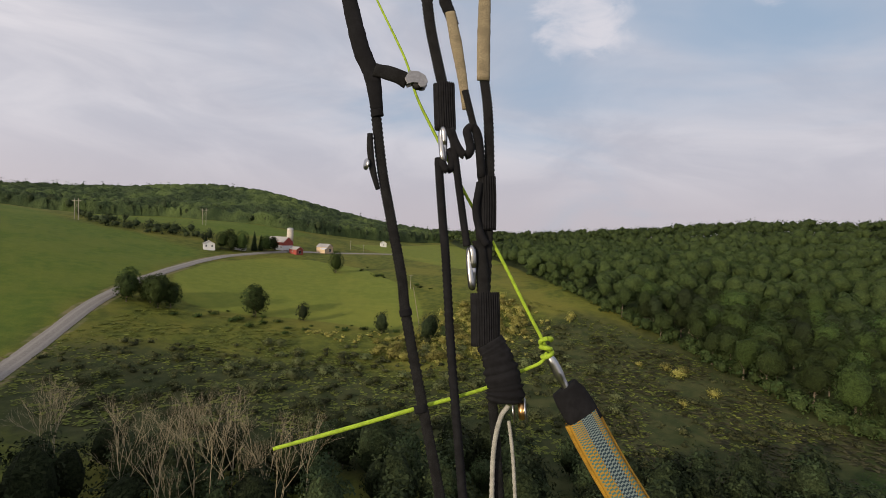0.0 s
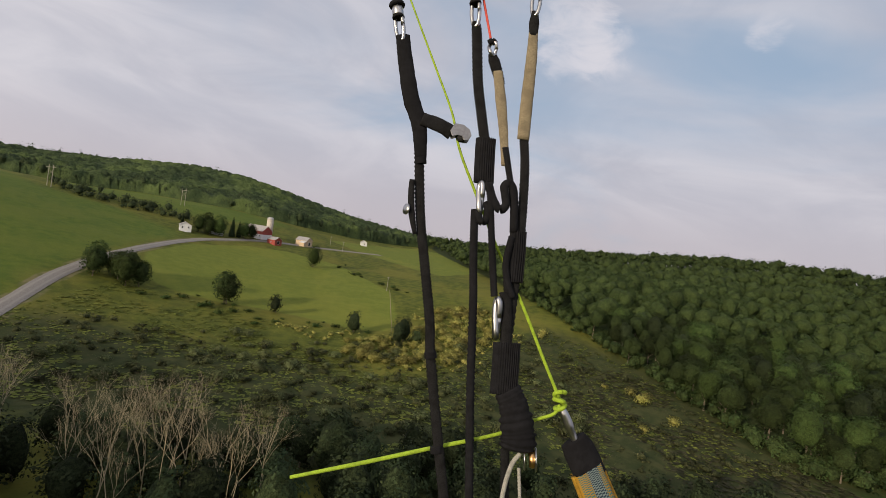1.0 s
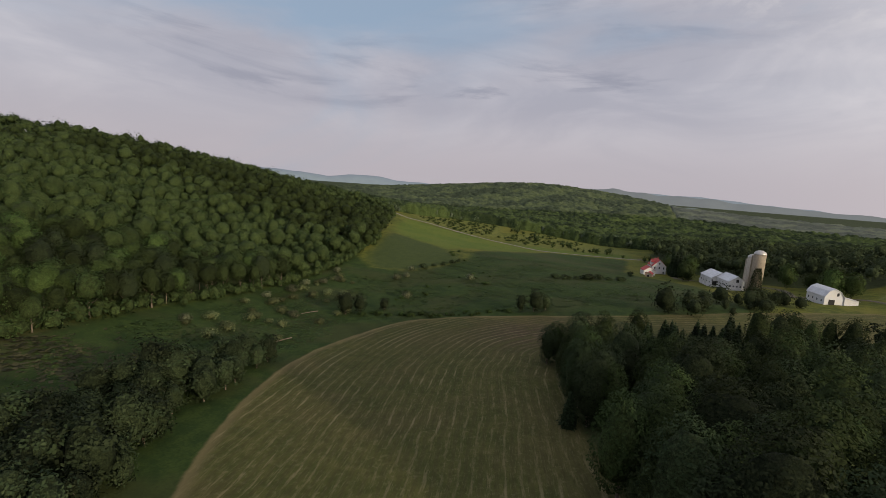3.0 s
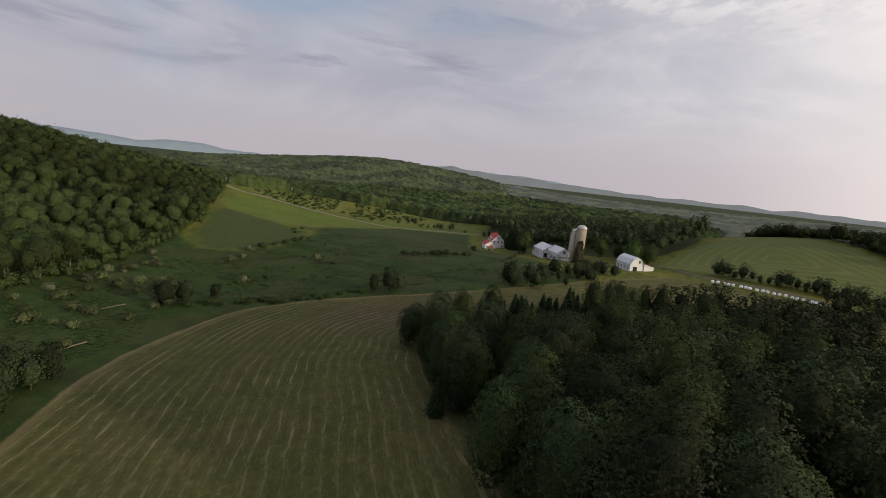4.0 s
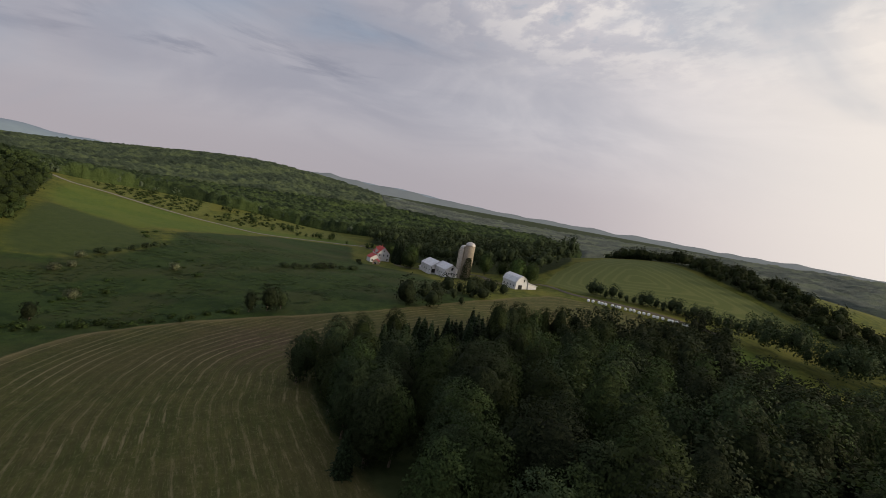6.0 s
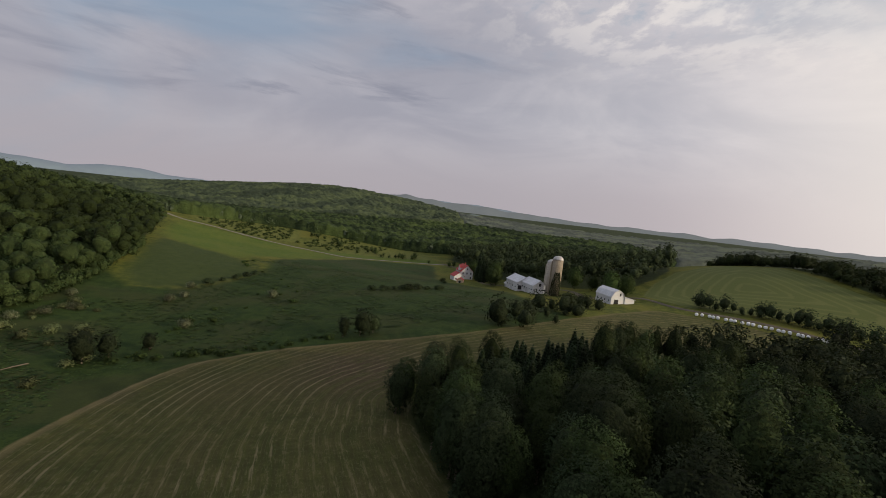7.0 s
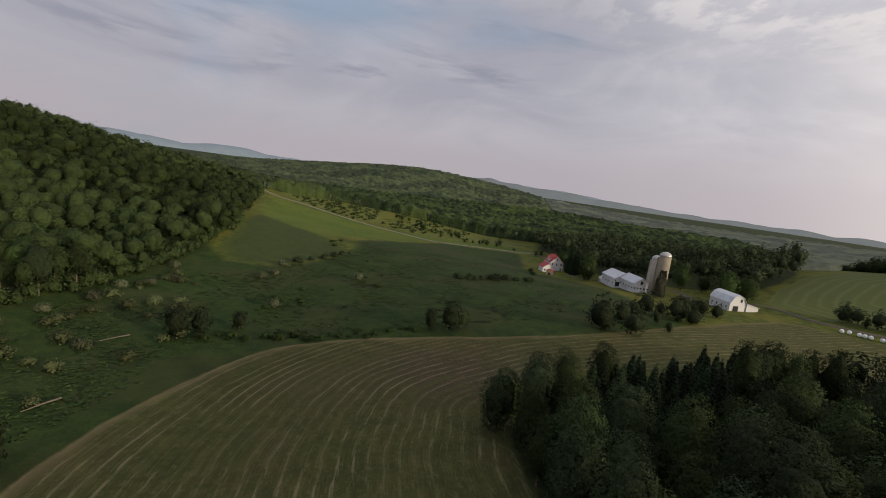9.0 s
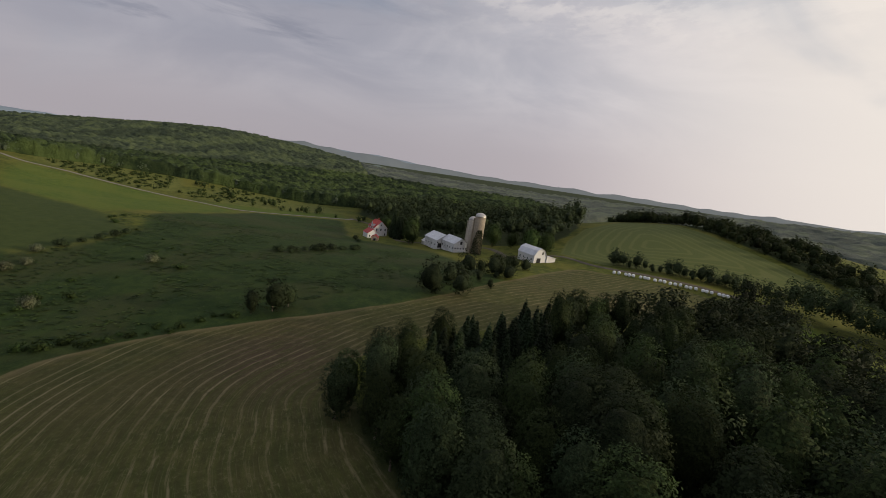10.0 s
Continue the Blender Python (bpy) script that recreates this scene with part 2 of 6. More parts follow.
past_c = g.mix(g.math("MULTIPLY", g.step(wide, 0.46, 0.60), 0.55), past_c, (0.042, 0.047, 0.018))
hay_d = g.attr("hay")
row_d = g.attr("rows")
rows = g.math("SINE", g.math("MULTIPLY", g.math("ADD", row_d, g.math("MULTIPLY", g.noise(pos, 0.07, 3.0, 0.5), 3.2)), 2.2))
along_row = g.add("ShaderNodeCombineXYZ")
g.link(g.math("MULTIPLY", row_d, 1.5), along_row.inputs[0])
g.link(g.math("MULTIPLY", g.attr("run"), 0.16), along_row.inputs[1])
broken = g.noise(along_row.outputs[0], 0.9, 5.0, 0.65)
fine_rows = g.noise(along_row.outputs[0], 2.2, 4.0, 0.6)
thin = g.step(g.noise(pos, 0.045, 3.0, 0.5), 0.36, 0.60, 0.4, 1.0)
swath = g.math("MULTIPLY", g.math("MULTIPLY", g.step(rows, 0.62, 1.0), g.step(broken, 0.42, 0.62)), thin)
hay_c = g.mix(g.step(mid, 0.35, 0.65), (0.050, 0.058, 0.017), (0.074, 0.076, 0.024))
hay_c = g.mix(g.math("MULTIPLY", g.step(wide, 0.46, 0.62), 0.5), hay_c, (0.084, 0.072, 0.031))
hay_c = g.mix(g.math("MULTIPLY", g.attr("worn"), g.step(broken, 0.3, 0.6)), hay_c, (0.082, 0.056, 0.038))
hay_c = g.mix(g.math("MULTIPLY", swath, 0.72), hay_c, (0.21, 0.18, 0.10))
speck = g.noise(pos, 0.8, 8.0, 0.8)
hay_c = g.mix(g.math("MULTIPLY", g.step(speck, 0.52, 0.66), 0.5), hay_c, (0.150, 0.138, 0.068))
hay_c = g.mix(g.math("MULTIPLY", g.step(speck, 0.47, 0.33), 0.6), hay_c, (0.036, 0.042, 0.014))
hay_c = g.mix(g.math("MULTIPLY", g.step(fine_rows, 0.54, 0.70), 0.55), hay_c, (0.150, 0.132, 0.070))
hay_c = g.mix(g.math("MULTIPLY", g.step(fine_rows, 0.46, 0.30), 0.5), hay_c, (0.036, 0.036, 0.014))
hay_c = g.mix(g.math("MULTIPLY", g.step(rows, -0.2, -0.95), 0.35), hay_c, (0.051, 0.046, 0.019))
hay_c = g.mix(g.math("MULTIPLY", g.math("MULTIPLY", g.step(hay_d, 3.5, 0.2), g.step(row_d, 25.0, 45.0)), 0.6), hay_c, (0.162, 0.131, 0.069))
rake_d = g.attr("rake")
rake = g.math("SINE", g.math("MULTIPLY", g.math("ADD", rake_d, g.math("MULTIPLY", g.noise(pos, 0.08, 3.0, 0.5), 3.0)), 0.9))
rake_c = g.mix(g.step(rake, 0.2, 0.95), (0.083, 0.101, 0.032), (0.104, 0.116, 0.041))
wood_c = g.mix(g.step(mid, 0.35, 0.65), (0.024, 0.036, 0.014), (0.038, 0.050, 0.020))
ground_c = rough_c


def lay(over, name, edge, wobble):
    """Lays one ground cover over the rest inside its edge."""
    d = g.math("ADD", g.attr(name), g.math("MULTIPLY", ragged, wobble))
    return g.mix(g.step(d, -edge, edge), ground_c, over)


# dark brush of the hollow, carried on over the foreground to paint its shade
ground_c = lay(g.mix(g.step(mid, 0.35, 0.65), (0.027, 0.037, 0.014), (0.050, 0.055, 0.022)), "brushy", 9.0, 3.0)
ground_c = lay(past_c, "pasture", 4.0, 1.5)
ground_c = lay(smooth_c, "smooth", 1.2, 0.5)
ground_c = lay(old_c, "old", 6.0, 1.5)
ground_c = lay(fresh_c, "fresh", 9.0, 1.5)
ground_c = lay(g.mix(g.step(mid, 0.35, 0.65), (0.080, 0.096, 0.024), (0.128, 0.134, 0.034)), "straw", 6.0, 2.0)
ground_c = lay(rake_c, "rake", 1.0, 0.4)
ground_c = lay(hay_c, "hay", 0.5, 0.25)
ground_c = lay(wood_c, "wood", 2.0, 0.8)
ground_c = lay(g.mix(g.step(mid, 0.4, 0.6), (0.10, 0.105, 0.04), (0.16, 0.14, 0.07)), "verge", 0.5, 0.3)
g.link(ground_c, gb.inputs["Base Color"])
gb.inputs["Roughness"].default_value = 0.95
gb.inputs["Specular IOR Level"].default_value = 0.1
bump(g, gb, g.math("ADD", g.math("MULTIPLY", fine, 0.6), mid), 0.5, 0.35)

GRAVEL, rn, rb = material("gravel_road")
rpos = rn.add("ShaderNodeNewGeometry").outputs["Position"]
ruv = rn.add("ShaderNodeSeparateXYZ")
rn.link(rn.add("ShaderNodeUVMap").outputs[0], ruv.inputs[0])
rc = rn.mix(rn.step(rn.noise(rpos, 2.2, 5.0, 0.7), 0.3, 0.7), (0.13, 0.12, 0.112), (0.21, 0.195, 0.18))
track = rn.math("ABSOLUTE", rn.math("SUBTRACT", rn.math("ABSOLUTE", rn.math("SUBTRACT", ruv.outputs[0], 0.5)), 0.22))
rc = rn.mix(rn.step(track, 0.12, 0.02, 0.0, 0.5), rc, (0.25, 0.235, 0.22))
rn.link(rc, rb.inputs["Base Color"])
rb.inputs["Roughness"].default_value = 0.95

DIRT = plain("packed_dirt", (0.085, 0.072, 0.055), 0.95, 0, 1.5, 0.3, 0, (0.055, 0.05, 0.035))
PAINT = plain("white_paint", (0.56, 0.57, 0.60), 0.6, 0, 3.0, 0.06, 0, (0.60, 0.58, 0.55))
WALL_GREY = plain("weathered_white_boards", (0.60, 0.60, 0.62), 0.75, 0, 2.5, 0.15, 0, (0.36, 0.36, 0.37))
TIN = plain("galvanised_roof", (0.62, 0.63, 0.66), 0.42, 0.35, 1.8, 0.1, 0, (0.50, 0.50, 0.53))
TIN_OLD = plain("old_metal_roof", (0.33, 0.315, 0.31), 0.5, 0.3, 1.8, 0.18, 0, (0.36, 0.30, 0.26))
RED_ROOF = plain("red_roof", (0.38, 0.06, 0.06), 0.75, 0.0, 3.0, 0.15, 0, (0.33, 0.08, 0.07))
RED_BOARD = plain("barn_red_boards", (0.26, 0.050, 0.040), 0.8, 0, 3.0, 0.25, 0, (0.17, 0.05, 0.04))
TAN_BOARD = plain("tan_boards", (0.46, 0.35, 0.24), 0.8, 0, 3.0, 0.18, 0, (0.35, 0.26, 0.18))
STAVE = plain("concrete_staves", (0.26, 0.22, 0.165), 0.85, 0, 1.2, 0.18, 0, (0.17, 0.135, 0.095))
STAVE_NEW = plain("pale_staves", (0.43, 0.39, 0.34), 0.85, 0, 1.2, 0.12, 0, (0.45, 0.40, 0.34))
DOME = plain("silver_dome", (0.46, 0.44, 0.42), 0.35, 0.6, 2.0, 0.1)
GLASS = plain("window_glass", (0.035, 0.04, 0.05), 0.08, 0, 5.0, 0.2)
# near black; as a door pane it paints the unlit inside of the opening
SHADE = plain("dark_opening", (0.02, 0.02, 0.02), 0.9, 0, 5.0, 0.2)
WRAP = plain("white_film_wrap", (0.80, 0.82, 0.86), 0.35, 0, 2.0, 0.05)
POLE_WOOD = plain("grey_pole_wood", (0.25, 0.235, 0.20), 0.85, 0, 3.0, 0.2)
POST_WOOD = plain("fence_wood", (0.24, 0.20, 0.15), 0.9, 0, 5.0, 0.25)
IVY = leafage("ivy_leaves", (0.022, 0.036, 0.014), (0.05, 0.065, 0.026), (0.075, 0.08, 0.035), 0.1)
WEBBING = plain("black_webbing", (0.011, 0.011, 0.012), 0.9, 0, 900.0, 0.5, 0.0006, None, 0.12)
NEOPRENE = plain("black_neoprene", (0.009, 0.009, 0.011), 0.9, 0, 160.0, 0.3, 0.0008, None, 0.12)
TAN_WEB = plain("tan_webbing", (0.19, 0.155, 0.10), 0.85, 0, 700.0, 0.3, 0.0006)
STEEL = plain("polished_steel", (0.40, 0.40, 0.41), 0.3, 1.0, 120.0, 0.1)
ALLOY = plain("brushed_alloy", (0.22, 0.22, 0.235), 0.45, 0.7, 300.0, 0.15)
BRASS = plain("brass_sheave", (0.55, 0.33, 0.14), 0.3, 1.0, 120.0, 0.15)
LIME = plain("lime_cord", (0.24, 0.35, 0.02), 0.8, 0, 1200.0, 0.3, 0.0004)
GREY_CORD = plain("grey_cord", (0.27, 0.265, 0.245), 0.85, 0, 1400.0, 0.35, 0.0004)
YELLOW_WEB = plain("yellow_webbing", (0.27, 0.15, 0.012), 0.85, 0, 800.0, 0.3, 0.0006)
RED_LINE = plain("red_line", (0.50, 0.06, 0.04), 0.7, 0, 900.0, 0.3)
BLUE_LINE = plain("blue_line", (0.03, 0.10, 0.32), 0.7, 0, 900.0, 0.3)
MAROON_LINE = plain("maroon_line", (0.10, 0.03, 0.05), 0.7, 0, 900.0, 0.3)

# teal and pale checks of the woven handle
CHECK, cn, cb = material("woven_handle_stripe")
cuv = cn.add("ShaderNodeUVMap").outputs[0]
cs = cn.add("ShaderNodeSeparateXYZ")
cn.link(cuv, cs.inputs[0])
brick_tex = cn.add("ShaderNodeTexChecker")
cn.link(cn.scaled(cuv, (9.0, 64.0, 1.0)), brick_tex.inputs["Vector"])
brick_tex.inputs["Scale"].default_value = 1.0
teal = cn.mix(brick_tex.outputs["Fac"], (0.006, 0.022, 0.040), (0.13, 0.17, 0.17))
side = cn.mix(brick_tex.outputs["Fac"], (0.26, 0.145, 0.012), (0.035, 0.10, 0.10))
band = cn.step(cn.math("ABSOLUTE", cn.math("SUBTRACT", cs.outputs[0], 0.45)), 0.20, 0.17)
edge = cn.step(cn.math("ABSOLUTE", cn.math("SUBTRACT", cs.outputs[0], 0.5)), 0.43, 0.45)
cn.link(cn.mix(edge, cn.mix(band, side, teal), (0.27, 0.15, 0.012)), cb.inputs["Base Color"])
cb.inputs["Roughness"].default_value = 0.85


# far hills: the haze of the air in between is added as a bluish glow
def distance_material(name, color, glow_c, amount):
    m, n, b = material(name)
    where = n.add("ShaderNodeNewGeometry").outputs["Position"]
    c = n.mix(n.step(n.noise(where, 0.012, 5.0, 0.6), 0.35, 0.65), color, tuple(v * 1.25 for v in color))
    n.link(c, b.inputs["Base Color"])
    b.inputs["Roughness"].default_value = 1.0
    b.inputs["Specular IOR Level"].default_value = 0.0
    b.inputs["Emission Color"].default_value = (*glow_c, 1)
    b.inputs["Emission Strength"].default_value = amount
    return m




def canopy_material(name, dark_c, light_c):
    """Leaves of a far wood: tree-sized and bough-sized variation."""
    m, n, b = material(name)
    where = n.add("ShaderNodeNewGeometry").outputs["Position"]
    tree, bough, stand = n.noise(where, 0.11, 4.0, 0.65), n.noise(where, 0.5, 4.0, 0.65), n.noise(where, 0.014, 3.0, 0.55)
    c = n.mix(n.step(tree, 0.35, 0.65), dark_c, light_c)
    c = n.mix(n.math("MULTIPLY", n.step(bough, 0.5, 0.72), 0.5), c, dark_c)
    c = n.mix(n.math("MULTIPLY", n.step(stand, 0.50, 0.58), 0.55), c, tuple(v * k for v, k in zip(light_c, (1.4, 1.4, 1.1))))
    c = n.mix(n.math("MULTIPLY", n.step(stand, 0.47, 0.40), 0.6), c, tuple(v * 0.75 for v in dark_c))
    n.link(c, b.inputs["Base Color"])
    b.inputs["Roughness"].default_value = 0.9
    b.inputs["Specular IOR Level"].default_value = 0.1
    bump(n, b, n.math("ADD", bough, tree), 1.0, 2.5)
    return m


CANOPY = canopy_material("valley_canopy", (0.016, 0.028, 0.012), (0.050, 0.072, 0.026))
CANOPY_HILL = canopy_material("hill_canopy", (0.030, 0.048, 0.022), (0.062, 0.086, 0.034))
# the next three hold the haze in their base colour, paler and greyer
CANOPY_FAR = canopy_material("hazed_far_canopy", (0.040, 0.056, 0.034), (0.072, 0.092, 0.052))
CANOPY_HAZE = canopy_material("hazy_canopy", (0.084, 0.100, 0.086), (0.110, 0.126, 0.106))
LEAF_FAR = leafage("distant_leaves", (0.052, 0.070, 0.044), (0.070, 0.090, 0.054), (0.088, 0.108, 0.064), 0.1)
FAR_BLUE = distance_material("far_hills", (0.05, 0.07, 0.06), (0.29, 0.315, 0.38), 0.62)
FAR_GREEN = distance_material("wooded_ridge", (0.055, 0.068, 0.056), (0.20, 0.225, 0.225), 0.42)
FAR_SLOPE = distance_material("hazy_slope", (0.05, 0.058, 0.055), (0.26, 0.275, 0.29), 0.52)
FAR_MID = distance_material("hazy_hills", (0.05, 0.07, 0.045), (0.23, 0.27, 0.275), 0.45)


# ---------------------------------------------------------------- mesh helpers
def mesh_object(name, verts, faces, mat, parent=None, label="", uvs=None, smooth=False):
    me = bpy.data.meshes.new(name)
    me.from_pydata([tuple(v) for v in verts], [], [tuple(f) for f in faces])
    for m in (mat if isinstance(mat, (list, tuple)) else (mat,)):
        me.materials.append(m)
    if smooth:
        me.polygons.foreach_set("use_smooth", [True] * len(me.polygons))
    me.update()
    ob = new(name, me)
    if parent:
        ob.parent = parent
    if label:
        tagged(ob, label)
    return ob


def quads_mesh(name, co, mat, tris=None, tri_co=None, facing=None, single=None):
    """One mesh out of loose quads (n, 4, 3) and a triangle soup given as corners and indices; facing: the soft normal of each corner,
    single: how each corner's plant differs from the rest."""
    co = np.asarray(co, np.float32).reshape(-1, 3)
    nq = len(co) // 4
    extra = np.zeros((0, 3), np.float32) if tri_co is None else np.asarray(tri_co, np.float32)
    nt = 0 if tris is None else len(tris)
    me = bpy.data.meshes.new(name)
    me.vertices.add(len(co) + len(extra))
    me.vertices.foreach_set("co", np.concatenate([co, extra]).ravel())
    loops = np.arange(nq * 4)
    if nt:
        loops = np.concatenate([loops, np.asarray(tris).ravel() + len(co)])
    me.loops.add(len(loops))
    me.loops.foreach_set("vertex_index", loops.astype(np.int32))
    me.polygons.add(nq + nt)
    me.polygons.foreach_set("loop_start", np.concatenate([np.arange(nq) * 4, nq * 4 + np.arange(nt) * 3]).astype(np.int32))
    me.polygons.foreach_set("use_smooth", np.full(nq + nt, facing is not None))
    me.materials.append(mat)
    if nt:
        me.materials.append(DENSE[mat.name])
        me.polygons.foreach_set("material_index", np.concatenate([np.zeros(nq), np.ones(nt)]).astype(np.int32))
    me.update(calc_edges=True)
    if facing is not None:
        me.normals_split_custom_set_from_vertices(np.asarray(facing, np.float32))
    if single is not None:
        me.attributes.new("single", "FLOAT", "POINT").data.foreach_set("value", np.asarray(single, np.float32))
    return me


def part(name, bm, mat, parent=None, label="", smooth=False):
    """Links a bmesh as one mesh object under a thing or a part."""
    me = bpy.data.meshes.new(name)
    if smooth:
        for face in bm.faces:
            face.smooth = True
    bm.to_mesh(me)
    bm.free()
    for m in (mat if isinstance(mat, (list, tuple)) else (mat,)):
        me.materials.append(m)
    ob = new(name, me)
    if parent:
        ob.parent = parent
    if label:
        tagged(ob, label)
    return ob


def box(bm, x0, x1, y0, y1, z0, z1):
    v = [bm.verts.new(p) for p in ((x0, y0, z0), (x1, y0, z0), (x1, y1, z0), (x0, y1, z0), (x0, y0, z1), (x1, y0, z1), (x1, y1, z1), (x0, y1, z1))]
    for f in ((3, 2, 1, 0), (4, 5, 6, 7), (0, 1, 5, 4), (1, 2, 6, 5), (2, 3, 7, 6), (3, 0, 4, 7)):
        bm.faces.new([v[i] for i in f])


def boxed(name, mat, parent, *dims, label="", bevel=0.0):
    bm = bmesh.new()
    box(bm, *dims)
    if bevel:
        bmesh.ops.bevel(bm, geom=bm.edges[:], offset=bevel, segments=2, affect="EDGES")
    return part(name, bm, mat, parent, label)


def prism(bm, profile, y0, y1):
    """A profile of (x, z) drawn out along y."""
    a = [bm.verts.new((x, y0, z)) for x, z in profile]
    b = [bm.verts.new((x, y1, z)) for x, z in profile]
    bm.faces.new(a)
    bm.faces.new(b[::-1])
    for i in range(len(a)):
        j = (i + 1) % len(a)
        bm.faces.new((a[j], a[i], b[i], b[j]))
    bmesh.ops.recalc_face_normals(bm, faces=bm.faces[:])


def lathe(bm, rings, n=24, close=True):
    """Turns (radius, height) rings about the z axis."""
    loops = []
    for r, z in rings:
        loops.append([bm.verts.new((r * math.cos(2 * math.pi * i / n), r * math.sin(2 * math.pi * i / n), z)) for i in range(n)])
    for a, b in zip(loops, loops[1:]):
        for i in range(n):
            bm.faces.new((a[i], a[(i + 1) % n], b[(i + 1) % n], b[i]))
    if close:
        bm.faces.new(loops[0][::-1])
        bm.faces.new(loops[-1])


def tube(bm, pts, radii, n=8, flat=1.0, side=None):
    """A tube along points; flat under 1 makes a strap, whose broad side lies along `side`."""
    pts = [Vector(p) for p in pts]
    if not isinstance(radii, (list, tuple)):
        radii = [radii] * len(pts)
    loops = []
    ref = Vector(side) if side else Vector((0.13, 0.31, 0.94))
    for i, p in enumerate(pts):
        d = (pts[min(i + 1, len(pts) - 1)] - pts[max(i - 1, 0)]).normalized()
        u = (ref - d * ref.dot(d)).normalized()
        v = d.cross(u)
        loops.append([bm.verts.new(p + u * (radii[i] * math.cos(2 * math.pi * k / n)) + v * (radii[i] * flat * math.sin(2 * math.pi * k / n))) for k in range(n)])
    for a, b in zip(loops, loops[1:]):
        for k in range(n):
            bm.faces.new((a[k], a[(k + 1) % n], b[(k + 1) % n], b[k]))
    bm.faces.new(loops[0][::-1])
    bm.faces.new(loops[-1])


def spline(pts, per=6):
    """A smooth run of points through the given ones."""
    p = [Vector(q) for q in pts]
    p = [2 * p[0] - p[1]] + p + [2 * p[-1] - p[-2]]
    out = []
    for i in range(1, len(p) - 2):
        for k in range(per):
            t = k / per
            a, b, c, d = p[i - 1 : i + 3]
            out.append(0.5 * (2 * b + (c - a) * t + (2 * a - 5 * b + 4 * c - d) * t * t + (3 * b - a - 3 * c + d) * t ** 3))
    out.append(p[-2])
    return out


def empty(name, m, label, category, group=""):
    ob = new(name)
    ob.empty_display_size = 0.5
    ob.matrix_world = m
    return tagged(ob, label, category, group)


# ---------------------------------------------------------------- the lie of the land
# levels of the ground (x, y, z), area by area
HOLLOW = [(-18, 166, 9), (2, 175, 6), (-30, 129, 8), (-68, 132, 15), (2, 139, 6), (-55, 202, 14), (-75, 205, 19),
          (-113, 190, 20), (-20, 209, 13), (95, 158, 15), (99, 187, 19), (128, 126, 6), (0, 30, 13), (-168, 198, 35), (-130, 138, 15)]
VALLEY = [(171, 75, -4), (222, 81, -7), (253, 47, -4), (300, 63, -5), (300, 16, -1), (226, -12, 3), (192, -14, 3.5), (160, 1, 4),
          (318, -142, 2), (312, -154, 4), (395, -117, -4), (235, -186, 11), (278, -182, 7), (90, 10, 7), (90, -60, 7), (130, -110, 10)]
UPPER = [(-117, 382, 36), (-165, 335, 38), (-101, 408, 38), (-71, 326, 30), (-267, 341, 53), (-221, 433, 61), (121, 346, 36),
         (-289, 305, 63), (-482, 508, 72), (-416, 588, 73), (-317, 646, 88), (-213, 688, 76), (-101, 794, 58), (82, 896, 50),
         (-272, 557, 62), (-40, 619, 42), (-500, 0, 40), (-300, 100, 38), (-900, 700, 80)]
WOODED = [(285, 748, 62), (383, 505, 70), (361, 450, 61), (442, 344, 55), (512, 314, 47), (633, 310, 37), (680, 130, 1), (630, 31, -13),
          (546, -50, -14), (503, -142, -9), (710, 11, -9), (650, -140, -17), (1564, -125, 49), (1695, -485, 27), (1220, 26, -7),
          (1284, -283, 9), (2175, -913, 17), (774, -273, -15), (300, 1500, 60), (1200, 900, -10), (1500, 480, -5), (2100, 300, 0), (1100, 420, -12)]
SOUTH = [(293, -313, 35), (367, -334, 29), (340, -390, 30), (327, -302, 21), (219, -285, 16), (172, -271, 5), (668, -1256, 22),
         (422, -1188, 26), (290, -653, -1), (446, -357, 9), (526, -327, 0), (0, -300, 15), (-400, -400, 30), (300, -600, 5)]
KNOTS = np.array(HOLLOW + VALLEY + UPPER + WOODED + SOUTH, float)


def lift(a):
    d = np.hypot(a[:, None, 0] - KNOTS[None, :, 0], a[:, None, 1] - KNOTS[None, :, 1])
    return 60 * np.exp(-(d / 130) ** 2 / 2) + 900 * np.exp(-(d / 450) ** 2 / 2)


PULL = np.linalg.solve(lift(KNOTS[:, :2]) + np.eye(len(KNOTS)) * 1.5, KNOTS[:, 2] - 20)


def levels(x, y):
    return 20 + lift(np.stack([np.ravel(x), np.ravel(y)], 1)) @ PULL


def level(x, y):
    return float(levels([x], [y])[0])


def inside(poly, x, y):
    """Signed distance to the edge of a field, positive inside."""
    x, y = np.ravel(x), np.ravel(y)
    best, within = np.full(len(x), 1e9), np.zeros(len(x), bool)
    for (ax, ay), (bx, by) in zip(poly, poly[1:] + poly[:1]):
        dx, dy = bx - ax, by - ay
        t = np.clip(((x - ax) * dx + (y - ay) * dy) / (dx * dx + dy * dy), 0, 1)
        best = np.minimum(best, np.hypot(x - ax - t * dx, y - ay - t * dy))
        if ay != by:
            within ^= ((ay > y) != (by > y)) & (x < ax + (y - ay) / (by - ay) * dx)
    return np.where(within, best, -best)


def along(line, x, y, half):
    """Signed distance to the edge of a road of that half width."""
    x, y = np.ravel(x), np.ravel(y)
    best = np.full(len(x), 1e9)
    for (ax, ay), (bx, by) in zip(line, line[1:]):
        dx, dy = bx - ax, by - ay
        t = np.clip(((x - ax) * dx + (y - ay) * dy) / (dx * dx + dy * dy), 0, 1)
        best = np.minimum(best, np.hypot(x - ax - t * dx, y - ay - t * dy))
    return half - best


